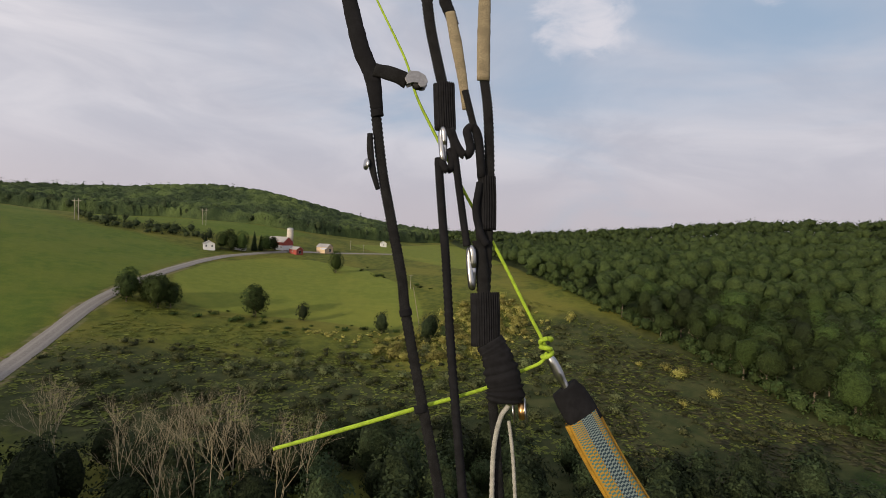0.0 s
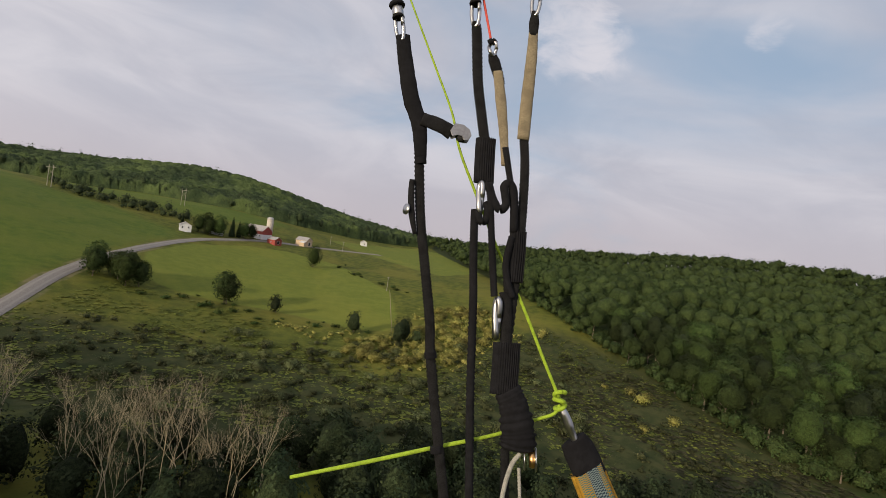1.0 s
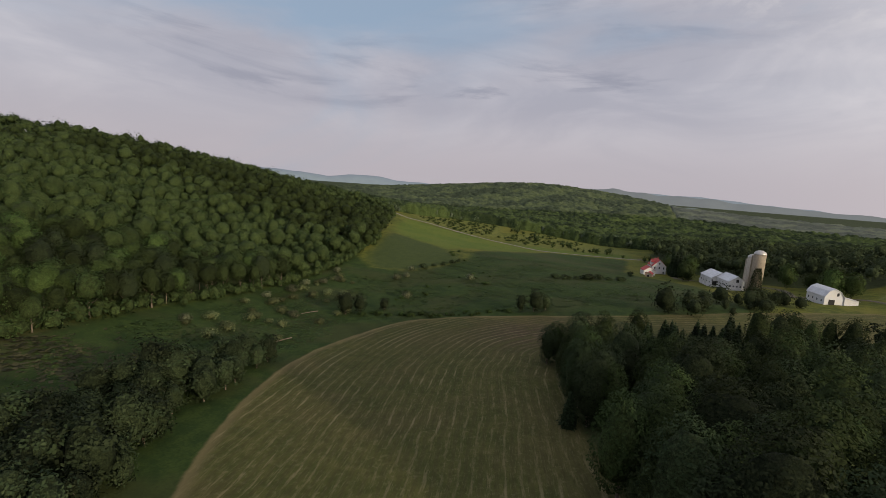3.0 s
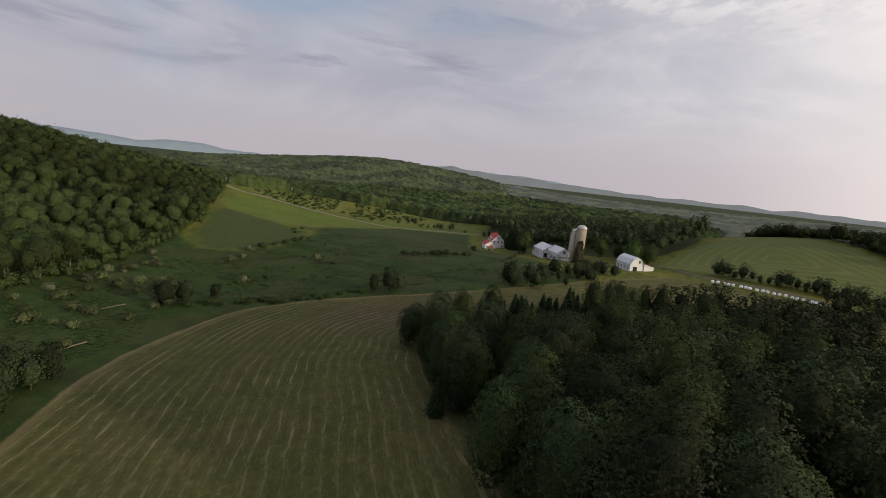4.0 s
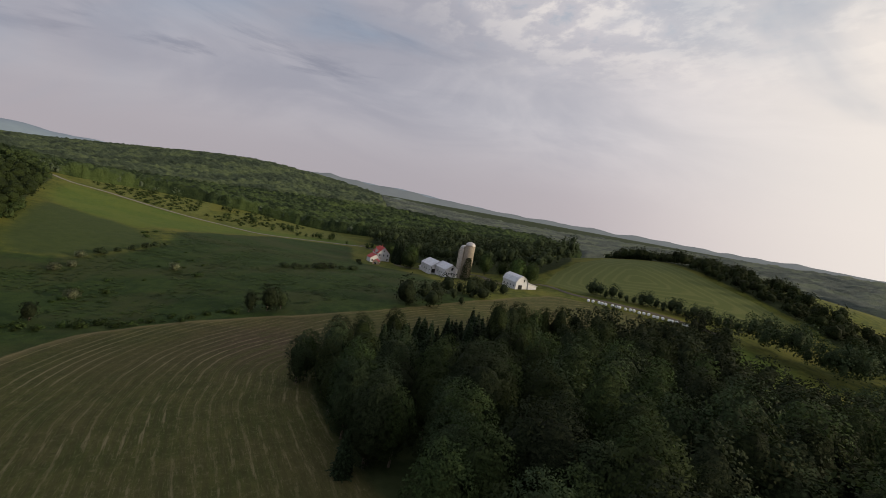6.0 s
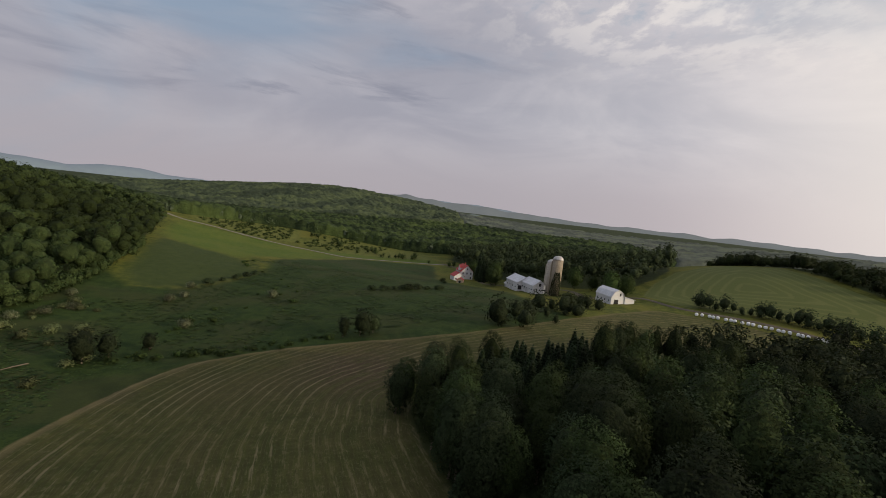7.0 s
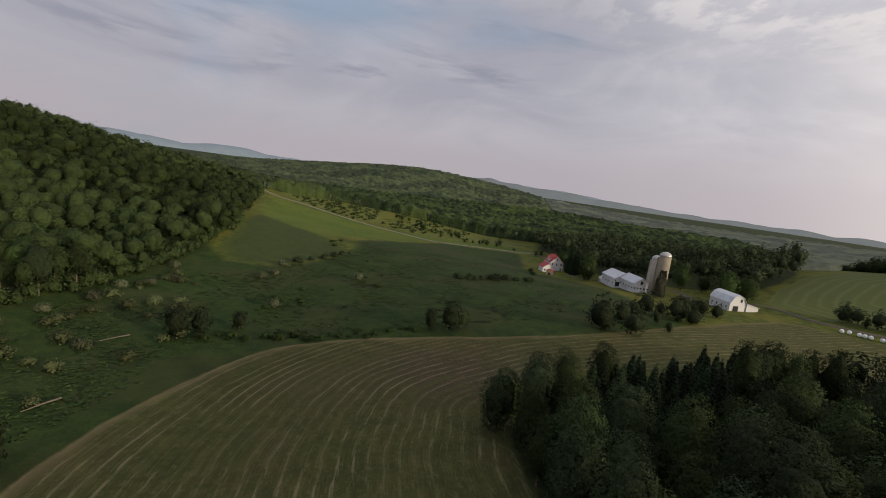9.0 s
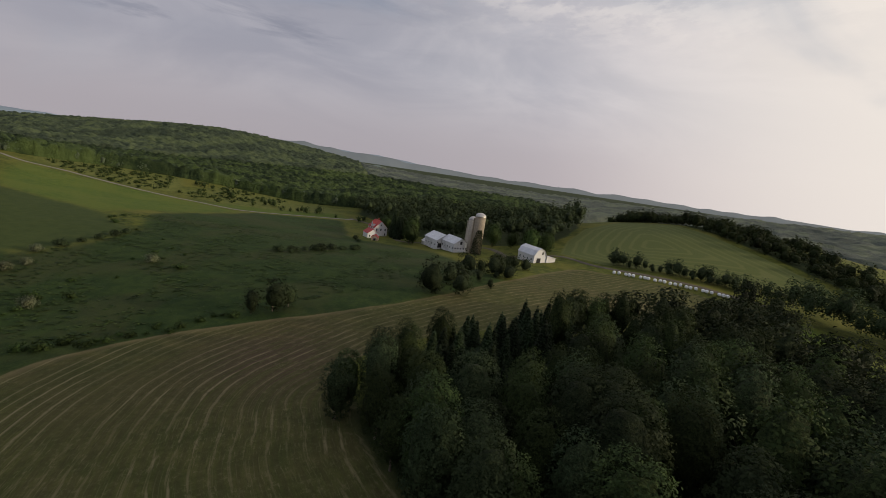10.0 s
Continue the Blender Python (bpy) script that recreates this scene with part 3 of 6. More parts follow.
def run_of(line, x, y):
    """How far along a line its nearest point lies."""
    x, y = np.ravel(x), np.ravel(y)
    best, run, start = np.full(len(x), 1e9), np.zeros(len(x)), 0.0
    for (ax, ay), (bx, by) in zip(line, line[1:]):
        dx, dy = bx - ax, by - ay
        t = np.clip(((x - ax) * dx + (y - ay) * dy) / (dx * dx + dy * dy), 0, 1)
        d = np.hypot(x - ax - t * dx, y - ay - t * dy)
        run = np.where(d < best, start + t * math.hypot(dx, dy), run)
        best = np.minimum(best, d)
        start += math.hypot(dx, dy)
    return run


def curved(pts, per=5):
    return [(p.x, p.y) for p in spline([(x, y, 0) for x, y in pts], per)]


HAY = curved([(60, 42), (86, 53), (104, 58), (128, 62), (155, 62.5), (184, 55.5), (207, 43), (218, 25), (218, -5), (215, -38), (218, -68), (234, -112),
              (251, -152), (258, -180), (243, -194), (228, -206), (205, -220), (190, -212), (182, -150), (182, -95), (186, -45), (176, -22), (140, -20), (100, -22), (66, -12), (45, 10)], 4)
ROAD = curved([(-70, 20), (-92, 75), (-107, 115), (-118, 144), (-131, 180), (-137, 205), (-143.5, 250), (-147.5, 305), (-143, 338), (-128, 374), (-108, 396), (-85, 415), (-40, 460)])
DRIVE = curved([(300, -160), (291, -196), (265, -199), (250, -206), (225, -226), (190, -246)])
FARM_LANE = curved([(300, -165), (335, -175), (365, -150), (372, -132), (395, -135), (430, -150), (520, -146)])
LANE = curved([(700, 150), (677, 129), (667, 95), (630, 31), (594, -20), (551, -52), (532, -98), (508, -144)])
FIELD_SUN = [(-118, 214), (-138, 250), (-142, 300), (-125, 345), (-98, 362), (-58, 354), (-38, 325), (-12, 287), (-3, 240), (-3, 216), (-20, 212), (-45, 217), (-71, 214), (-95, 208)]
FIELD_WEST = [(-80, 20), (-112, 110), (-125, 145), (-140, 190), (-149, 250), (-154, 305), (-165, 325), (-215, 340), (-262, 330), (-420, 420), (-520, 380), (-520, 40), (-200, -40)]
FIELD_TOP = [(-190, 392), (-215, 392), (-290, 380), (-420, 470), (-330, 540), (-275, 520), (-195, 520), (-140, 500), (-150, 440)]
FIELD_END = [(-95, 480), (-60, 560), (-15, 650), (20, 640), (50, 500), (58, 430), (20, 370), (-20, 420)]
FIELD_LANE = [(486, 104), (560, 122), (664, 128), (625, 34), (590, -16), (540, -46), (480, -10), (425, 48)]
FIELD_STRIP = [(548, -55), (600, -25), (640, -110), (590, -150), (515, -140), (534, -98)]
FIELD_OLD = [(375, 97), (425, 102), (482, 106), (428, 50), (368, 26), (340, 40), (322, 56), (323, 83), (350, 95)]
FIELD_HILL = [(294, -204), (320, -235), (345, -280), (350, -330), (314, -346), (252, -327), (192, -320), (170, -295), (208, -270), (232, -240), (262, -208)]
FIELD_GAP = [(176, -222), (190, -238), (160, -240), (130, -220), (120, -170), (135, -160), (150, -175)]
PASTURE = [(72, 78), (70, 44), (104, 54), (130, 58), (158, 59), (186, 52), (207, 40), (215, 22), (215, -5), (212, -38), (216, -68), (232, -112), (290, -120), (330, -125), (380, -95), (500, -130), (535, -60), (430, 20), (368, 24), (338, 40), (321, 57), (321, 84), (350, 104), (300, 111), (240, 120), (165, 132), (122, 126)]
FOREST = [(5, 700), (18, 617), (52, 446), (64, 315), (80, 252), (95, 202), (108, 166), (120, 139), (133, 131), (165, 128), (207, 121), (245, 116), (278, 109),
          (305, 106), (335, 104), (372, 101), (425, 105), (482, 112), (560, 128), (660, 138), (700, 180), (720, 300), (640, 430), (480, 640), (300, 840), (110, 960), (10, 820)]
WOODLOT = [(86, -17), (120, -13), (158, -12), (173, -24), (177, -75), (176, -105), (172, -150), (182, -205), (168, -215), (140, -155), (118, -160), (95, -160), (60, -140), (36, -105), (30, -60), (55, -34)]
FARM_WOOD = [(338, -186), (318, -218), (330, -250), (352, -285), (400, -330), (520, -340), (640, -300), (640, -200), (560, -165), (470, -160), (425, -155), (385, -160)]
CREST_WOOD = [(352, -335), (318, -352), (252, -333), (190, -326), (150, -300), (120, -310), (150, -350), (230, -385), (330, -400), (420, -390)]
WEST_WOOD = [(-560, 470), (-420, 500), (-330, 545), (-275, 530), (-195, 528), (-150, 540), (-80, 620), (-10, 690), (10, 830), (-120, 900), (-420, 820), (-620, 700)]
FAR_WOOD = [(725, 190), (735, 130), (765, 75), (765, 0), (745, -70), (675, -150), (640, -210), (640, -330), (620, -560), (900, -760), (1700, -900), (1900, -500), (1850, -100), (1500, 250), (1000, 420), (760, 380)]
SOUTH_WOOD = [(520, -760), (250, -820), (60, -900), (250, -1300), (700, -1320), (1000, -1000)]

# the ground is one sheet, fine near the path and coarse far off
half_n, reach = 155, 4600.0
k = 4.35
u = np.linspace(-1, 1, 2 * half_n + 1)
spread = np.sinh(k * u) / np.sinh(k) * reach
gx, gy = np.meshgrid(150 + spread, 90 + spread, indexing="ij")
X, Y = gx.ravel(), gy.ravel()
Z = np.concatenate([levels(X[i : i + 20000], Y[i : i + 20000]) for i in range(0, len(X), 20000)])
rough_z = np.array([noise.noise((x * 0.06, y * 0.06, 0)) * 0.5 + noise.noise((x * 0.2, y * 0.2, 5)) * 0.22 for x, y in zip(X, Y)])
hay_z = inside(HAY, X, Y)
road_z = np.maximum(along(ROAD, X, Y, 2.9), np.maximum(along(DRIVE, X, Y, 2.2), np.maximum(along(LANE, X, Y, 2.6), along(FARM_LANE, X, Y, 2.2))))
Z = Z + rough_z * np.clip(1 - hay_z / 4, 0.12, 1) * np.clip(-road_z / 4, 0.05, 1)
far_d = np.hypot(X - 150, Y - 90)
Z = np.where(far_d > 2200, Z - (far_d - 2200) * 0.026, Z)
n_side = 2 * half_n + 1
idx = np.arange(n_side * n_side).reshape(n_side, n_side)
quad = np.stack([idx[:-1, :-1], idx[1:, :-1], idx[1:, 1:], idx[:-1, 1:]], -1).reshape(-1, 4)
me = bpy.data.meshes.new("ground")
me.vertices.add(len(X))
me.vertices.foreach_set("co", np.stack([X, Y, Z], 1).astype(np.float32).ravel())
me.loops.add(quad.size)
me.loops.foreach_set("vertex_index", quad.ravel().astype(np.int32))
me.polygons.add(len(quad))
me.polygons.foreach_set("loop_start", (np.arange(len(quad)) * 4).astype(np.int32))
me.polygons.foreach_set("use_smooth", np.ones(len(quad), bool))
ROW_LINE = [(-40, -16), (150, -17), (164, -20), (176, -45), (190, -110), (225, -260)]
covers = {"hay": hay_z, "verge": along(ROAD, X, Y, 4.6),
          "smooth": np.maximum.reduce([inside(p, X, Y) for p in (FIELD_SUN, FIELD_END)]), "old": inside(FIELD_OLD, X, Y),
          "rows": -along(ROW_LINE, X, Y, 0.0), "run": run_of(ROW_LINE, X, Y), "worn": np.exp(-((X - 192) / 22) ** 2 - ((Y + 10) / 20) ** 2),
          "fresh": np.maximum.reduce([inside(p, X, Y) for p in (FIELD_LANE, FIELD_STRIP, FIELD_GAP, FIELD_WEST, FIELD_TOP)]),
          "straw": np.maximum(inside([(735, 140), (690, 110), (646, 40), (650, 0), (760, -10), (765, 70)], X, Y), inside([(650, 0), (612, -30), (560, -150), (665, -160), (745, -60)], X, Y)), "rake": inside(FIELD_HILL, X, Y), "pasture": inside(PASTURE, X, Y),
          "brushy": inside([(40, 210), (74, 232), (106, 190), (134, 138), (166, 128), (150, 84), (60, 84), (-20, 96), (-90, 96), (-118, 128), (-112, 156), (-70, 164), (-30, 168), (2, 156), (24, 176)], X, Y),
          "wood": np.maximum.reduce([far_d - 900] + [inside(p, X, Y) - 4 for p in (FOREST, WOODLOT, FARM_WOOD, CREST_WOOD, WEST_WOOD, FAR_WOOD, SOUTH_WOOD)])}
for name, values in covers.items():
    me.attributes.new(name, "FLOAT", "POINT").data.foreach_set("value", np.clip(values, -60, 500).astype(np.float32))
me.materials.append(GROUND)
me.update(calc_edges=True)
GRID_X, GRID_Y, GRID_Z = 150 + spread, 90 + spread, Z.reshape(n_side, n_side)


def surface(x, y):
    """The height of the sheet itself."""
    i, j = int(np.searchsorted(GRID_X, x)) - 1, int(np.searchsorted(GRID_Y, y)) - 1
    a, b = (x - GRID_X[i]) / (GRID_X[i + 1] - GRID_X[i]), (y - GRID_Y[j]) / (GRID_Y[j + 1] - GRID_Y[j])
    q = GRID_Z[i : i + 2, j : j + 2]
    return float(q[0, 0] * (1 - a) * (1 - b) + q[1, 0] * a * (1 - b) + q[0, 1] * (1 - a) * b + q[1, 1] * a * b)


tagged(new("ground", me), "rolling green farmland with fields and meadows", "ground", kind="structure")


def ribbon(name, line, half, label, mat=None):
    """A gravel road of some thickness laid on the ground."""
    pts = [Vector((x, y, 0)) for x, y in line]
    fine = []
    for a, b in zip(pts, pts[1:]):
        n = max(1, int((b - a).length / 2.5))
        fine += [a.lerp(b, i / n) for i in range(n)]
    fine.append(pts[-1])
    cols = (-1.0, -0.55, 0.0, 0.55, 1.0)
    verts, faces = [], []
    for i, p in enumerate(fine):
        d = (fine[min(i + 1, len(fine) - 1)] - fine[max(i - 1, 0)]).normalized()
        s = Vector((d.y, -d.x, 0))
        wob = 1 + 0.07 * noise.noise((i * 0.3, half, 0))
        for c in cols:
            q = p + s * c * half * wob
            verts.append((q.x, q.y, surface(q.x, q.y) + (0.34 if abs(c) < 0.9 else 0.12)))
    for i in range(len(fine) - 1):
        for j in range(4):
            a = i * 5 + j
            faces.append((a, a + 5, a + 6, a + 1))
    ob = mesh_object(name, verts, faces, mat or GRAVEL, smooth=True)
    uv = ob.data.uv_layers.new(name="UVMap")
    for loop in ob.data.loops:
        uv.data[loop.index].uv = ((cols[loop.vertex_index % 5] + 1) / 2, loop.vertex_index // 5)
    return tagged(ob, label, "road", kind="structure")


ribbon("road", ROAD, 2.9, "grey gravel road up to the farm")
ribbon("lane", LANE, 2.3, "pale gravel lane past the field")
ribbon("drive", DRIVE, 2.0, "dirt drive beside the barn", DIRT)
ribbon("farm_lane", FARM_LANE, 2.2, "gravel farmyard lane", DIRT)


# ---------------------------------------------------------------- plants
OCTA = np.array([(1, 0, 0), (-1, 0, 0), (0, 1, 0), (0, -1, 0), (0, 0, 1), (0, 0, -0.6)], float)
OCTA_F = np.array([(0, 2, 4), (2, 1, 4), (1, 3, 4), (3, 0, 4), (2, 0, 5), (1, 2, 5), (3, 1, 5), (0, 3, 5)])


def icos(n_sub=0):
    bm = bmesh.new()
    bmesh.ops.create_icosphere(bm, subdivisions=n_sub + 1, radius=1.0)
    v = np.array([tuple(p.co) for p in bm.verts])
    f = np.array([[q.index for q in p.verts] for p in bm.faces])
    bm.free()
    return v, f


ICO, ICO_F = icos(0)


def leaves(rng, centres, radii, count, size, spread=0.09, droop=0.0):
    """Loose leaf sprays on the outside of round clumps, more above than below."""
    w = radii ** 2
    pick = rng.choice(len(centres), count, p=w / w.sum())
    d = rng.normal(size=(count, 3))
    d[:, 2] = d[:, 2] * 0.9 + 0.35
    d /= np.linalg.norm(d, axis=1)[:, None]
    p = centres[pick] + d * (radii[pick] * rng.normal(0.98, spread, count))[:, None]
    nrm = d + rng.normal(size=(count, 3)) * 0.32
    nrm /= np.linalg.norm(nrm, axis=1)[:, None]
    a = np.cross(nrm, rng.normal(size=(count, 3)))
    a /= np.linalg.norm(a, axis=1)[:, None]
    b = np.cross(nrm, a)
    s = (size * rng.uniform(0.6, 1.35, count))[:, None]
    fold = nrm * s * 0.22
    return np.stack([p - a * s, p - b * s * 0.55 + fold, p + a * s - (0, 0, droop), p + b * s * 0.55 + fold], 1)


def cores(rng, pts, r, k=0.93, coarse=False):
    """Rough solid hearts of the clumps."""
    ball, ball_f = (OCTA * 1.12, OCTA_F) if coarse else (ICO, ICO_F)
    v = pts[:, None] + ball[None] * (r * k)[:, None, None] * rng.uniform(0.86, 1.08, (len(pts), len(ball)))[:, :, None]
    f = ball_f[None] + (np.arange(len(pts)) * len(ball))[:, None, None]
    return v.reshape(-1, 3), f.reshape(-1, 3)


def trunk_mesh(rng, height, girth, base, radius, limbs=6, bark=None):
    bm = bmesh.new()
    lean = rng.normal(size=2) * 0.02 * height
    top = height * 0.78
    tube(bm, [(0, 0, -0.6), (lean[0] * 0.2, lean[1] * 0.2, base * 0.6), (lean[0] * 0.6, lean[1] * 0.6, top * 0.6), (lean[0], lean[1], top)],
         [girth * 1.25, girth, girth * 0.7, girth * 0.15], 7)
    for i in range(limbs):
        a, z = rng.uniform(0, 6.28), rng.uniform(base * 0.7, height * 0.6)
        rr = radius * rng.uniform(0.5, 0.8)
        tube(bm, [(lean[0] * 0.4, lean[1] * 0.4, z), (math.cos(a) * rr * 0.5, math.sin(a) * rr * 0.5, z + rr * 0.35), (math.cos(a) * rr, math.sin(a) * rr, z + rr * 0.8)],
             [girth * 0.45, girth * 0.28, girth * 0.08], 5)
    me = bpy.data.meshes.new("trunk")
    bm.to_mesh(me)
    bm.free()
    me.materials.append(bark or BARK)
    return me


BALLS = [icos(0), icos(1), icos(2)]


def crown(rng, height, radius, base, n_leaf, leaf, sub, wild=1.0, spray=5, heart_k=(0.60, 0.82)):
    """A crown: boughs that bulge from a rough egg, each set with sprays of leaves. Gives the leaves and its inner heart."""
    n_lobe = 17
    lobes = rng.normal(size=(n_lobe, 3))
    lobes[:, 2] += 0.25
    lobes /= np.linalg.norm(lobes, axis=1)[:, None]
    lift = rng.uniform(0.55, 1.0, n_lobe) * 0.34 * wild
    width = rng.uniform(0.30, 0.52, n_lobe)

    def swell(d):
        far = ((d[:, None] - lobes[None]) ** 2).sum(2)
        return 0.80 + (lift * np.sqrt(np.clip(1 - far / (width * 1.5) ** 2, 0, 1))).max(1)

    mid = base + (height - base) * 0.45
    shift = rng.normal(size=2) * radius * 0.06

    def place(d, k):
        wide = radius * (1 - 0.06 * np.clip(d[:, 2], 0, 1) - 0.12 * np.clip(-d[:, 2], 0, 1)) * k
        tall = np.where(d[:, 2] > 0, height - mid, mid - base) * (0.30 + 0.66 * k)
        bulge = np.sign(d[:, 2]) * np.abs(d[:, 2]) ** 0.92
        return np.stack([d[:, 0] * wide + shift[0], d[:, 1] * wide + shift[1], mid + bulge * tall], 1)

    n_spray = max(1, n_leaf // spray)
    d = rng.normal(size=(n_spray, 3))
    d[:, 2] = d[:, 2] * 0.95 + 0.28
    d /= np.linalg.norm(d, axis=1)[:, None]
    tip = place(d, swell(d) * (1.04 - 0.20 * rng.uniform(0, 1, n_spray) ** 1.6))
    at, out = np.repeat(tip, spray, 0), np.repeat(d, spray, 0)
    n = len(at)
    p = at + rng.normal(size=(n, 3)) * leaf * (1.3, 1.3, 0.9)
    nrm = out * 0.8 + (0, 0, 0.45) + rng.normal(size=(n, 3)) * 0.45
    nrm /= np.linalg.norm(nrm, axis=1)[:, None]
    a = np.cross(nrm, rng.normal(size=(n, 3)))
    a /= np.linalg.norm(a, axis=1)[:, None]
    b = np.cross(nrm, a)
    s = (leaf * rng.uniform(0.55, 1.35, n))[:, None]
    fold = nrm * s * 0.25
    quads = np.stack([p - a * s - fold * 0.4, p - b * s * 0.55 + fold, p + a * s - fold * 0.4, p + b * s * 0.55 + fold], 1)
    ball, ball_f = BALLS[sub]
    heart = place(ball, swell(ball) * rng.uniform(*heart_k, len(ball)))
    # leaves share the soft roundness of their bough
    def soft(d, p):
        near = ((d[:, None] - lobes[None]) ** 2).sum(2).argmin(1)
        root = place(lobes, np.full(n_lobe, 0.50))[near]
        v = p - root
        v /= np.linalg.norm(v, axis=1)[:, None] + 1e-6
        v = v * 0.5 + d * 0.72 + (0, 0, 0.12)
        return v / np.linalg.norm(v, axis=1)[:, None]

    face = soft(out, p) * 0.68 + nrm * 0.32
    face /= np.linalg.norm(face, axis=1)[:, None]
    return quads, heart, ball_f, np.concatenate([np.repeat(face, 4, 0), soft(ball, heart)])


def broad_tree(seed, height, radius, base, n_leaf, leaf, mat, label, group="", name="tree", sub=2, wild=1.0):
    """A leafy tree: trunk with limbs, and a crown of many leaf sprays."""
    rng = np.random.default_rng(seed)
    q, hv, hf, soft = crown(rng, height, radius, base, n_leaf, leaf, sub, wild)
    thing = empty(name, pose(0, 0, 0), label, "tree", group)
    new("trunk", trunk_mesh(rng, height, height * 0.014 + 0.05, base, radius, 4)).parent = thing
    new("crown", quads_mesh("crown", q, mat, hf, hv, soft)).parent = thing
    return thing


def spruce_tree(seed, height, radius, n_leaf, label, group=""):
    """A conifer with whorls of drooping boughs."""
    rng = np.random.default_rng(seed)
    thing = empty("spruce", pose(0, 0, 0), label, "conifer", group)
    bm = bmesh.new()
    tube(bm, [(0, 0, -0.6), (0, 0, height * 0.5), (0, 0, height * 0.97)], [height * 0.016, height * 0.010, 0.03], 5)
    part("trunk", bm, BARK, thing)
    z = height * (0.06 + 0.94 * rng.uniform(0, 1, n_leaf) ** 1.25)
    whorl = np.round(z / 0.8) * 0.8 + rng.normal(0, 0.12, n_leaf)
    reach_r = radius * (1 - whorl / height).clip(0.015, 1) ** 0.78 * (0.92 + 0.16 * np.sin(whorl * 7))
    bough = rng.integers(0, 11, n_leaf) / 11 * 6.283 + np.round(z / 0.8) * 1.7 + rng.normal(0, 0.12, n_leaf)
    out = reach_r * rng.uniform(0.25, 1.02, n_leaf) ** 0.6
    p = np.stack([np.cos(bough) * out, np.sin(bough) * out, whorl - out * 0.32 + 0.25 * reach_r], 1)
    d = np.stack([np.cos(bough), np.sin(bough), np.full(n_leaf, -0.35)], 1)
    side = np.cross(d, (0, 0, 1)) + rng.normal(size=(n_leaf, 3)) * 0.25
    s = (0.46 * rng.uniform(0.6, 1.3, n_leaf) * (0.6 + 0.4 * reach_r / radius))[:, None]
    q = np.stack([p - d * s, p - side * s * 0.5 - (0, 0, 0.06), p + d * s * 1.2, p + side * s * 0.5 - (0, 0, 0.06)], 1)
    hearts = np.array([(0, 0, height * f) for f in np.linspace(0.1, 0.9, 9)])
    hv, hf = cores(rng, hearts, radius * 0.78 * (1 - np.linspace(0.1, 0.9, 9)) ** 0.85 + 0.2, 1.0)
    new("crown", quads_mesh("crown", q, NEEDLE, hf, hv)).parent = thing
    return thing


def bare_tree(seed, height, label, group=""):
    """A leafless tree: pale stems that fork into fine twigs."""
    rng = np.random.default_rng(seed)
    thing = empty("bare_tree", pose(0, 0, 0), label, "tree", group)

    def fork(bm, p, d, length, r, depth):
        q = p + d * length * 0.5 + Vector(rng.normal(size=3)) * length * 0.03
        e = q + (d + Vector((0, 0, 0.12)) + Vector(rng.normal(size=3)) * 0.08).normalized() * length * 0.5
        tube(bm, [p, q, e], [r, r * 0.82, r * 0.62], 5 if depth < 2 else 3)
        if depth >= 5:
            return
        for _ in range(3 if depth > 0 else 2):
            a = (d + Vector(rng.normal(size=3)) * (0.20 + 0.045 * depth) + Vector((0, 0, 0.16))).normalized()
            fork(bm, p.lerp(e, rng.uniform(0.6, 1.0)), a, length * rng.uniform(0.6, 0.85), r * 0.58, depth + 1)

    bm = bmesh.new()
    fork(bm, Vector((0, 0, -0.5)), Vector((rng.normal() * 0.08, rng.normal() * 0.08, 1)).normalized(), height * 0.34, height * 0.0050, 0)
    part("stem", bm, BARK_PALE, thing)
    return thing


def shrub(seed, height, radius, n_leaf, leaf, mat, label, group, name="shrub"):
    rng = np.random.default_rng(seed)
    q, hv, hf, soft = crown(rng, height, radius, 0.02 * height, int(n_leaf * 1.4), leaf * 0.85, 0, 1.4, 3, (0.5, 0.75))
    me = quads_mesh("shrub", q, mat, hf, hv, soft)
    return tagged(new(name, me), label, "shrub", group)


def sown(poly, gap, seed, jitter=0.45):
    """Places spread over a field at about that gap."""
    rng = np.random.default_rng(seed)
    p = np.array(poly)
    xs, ys = np.arange(p[:, 0].min(), p[:, 0].max(), gap), np.arange(p[:, 1].min(), p[:, 1].max(), gap * 0.9)
    a, b = np.meshgrid(xs, ys)
    a = a + (np.arange(a.shape[0])[:, None] % 2) * gap * 0.5
    pts = np.stack([a.ravel(), b.ravel()], 1) + rng.uniform(-jitter, jitter, (a.size, 2)) * gap
    return pts[inside(poly, pts[:, 0], pts[:, 1]) > 0.5]


def strewn(things, pts, seed, lo=0.85, hi=1.2, slope=False):
    """Copies of some things at these places, turned and sized at random. The originals take the first places."""
    rng = np.random.default_rng(seed)
    z = levels(pts[:, 0], pts[:, 1])
    for i, (x, y) in enumerate(pts):
        src = things[i % len(things)] if i < len(things) else things[int(rng.integers(len(things)))]
        s = rng.uniform(lo, hi)
        if slope:  # lower towards the open field
            s *= min(1.08, max(0.72, 1.08 - (x - 70) / 260))
        m = pose(x, y, z[i] - 0.05, 0, 0, rng.uniform(0, 360)) @ Matrix.Diagonal((s * rng.uniform(0.92, 1.08), s, s * rng.uniform(0.92, 1.1), 1))
        if i < len(things):
            src.matrix_world = m
        else:
            ob = copy_thing(src, pose(0, 0, 0))
            ob.matrix_world = m


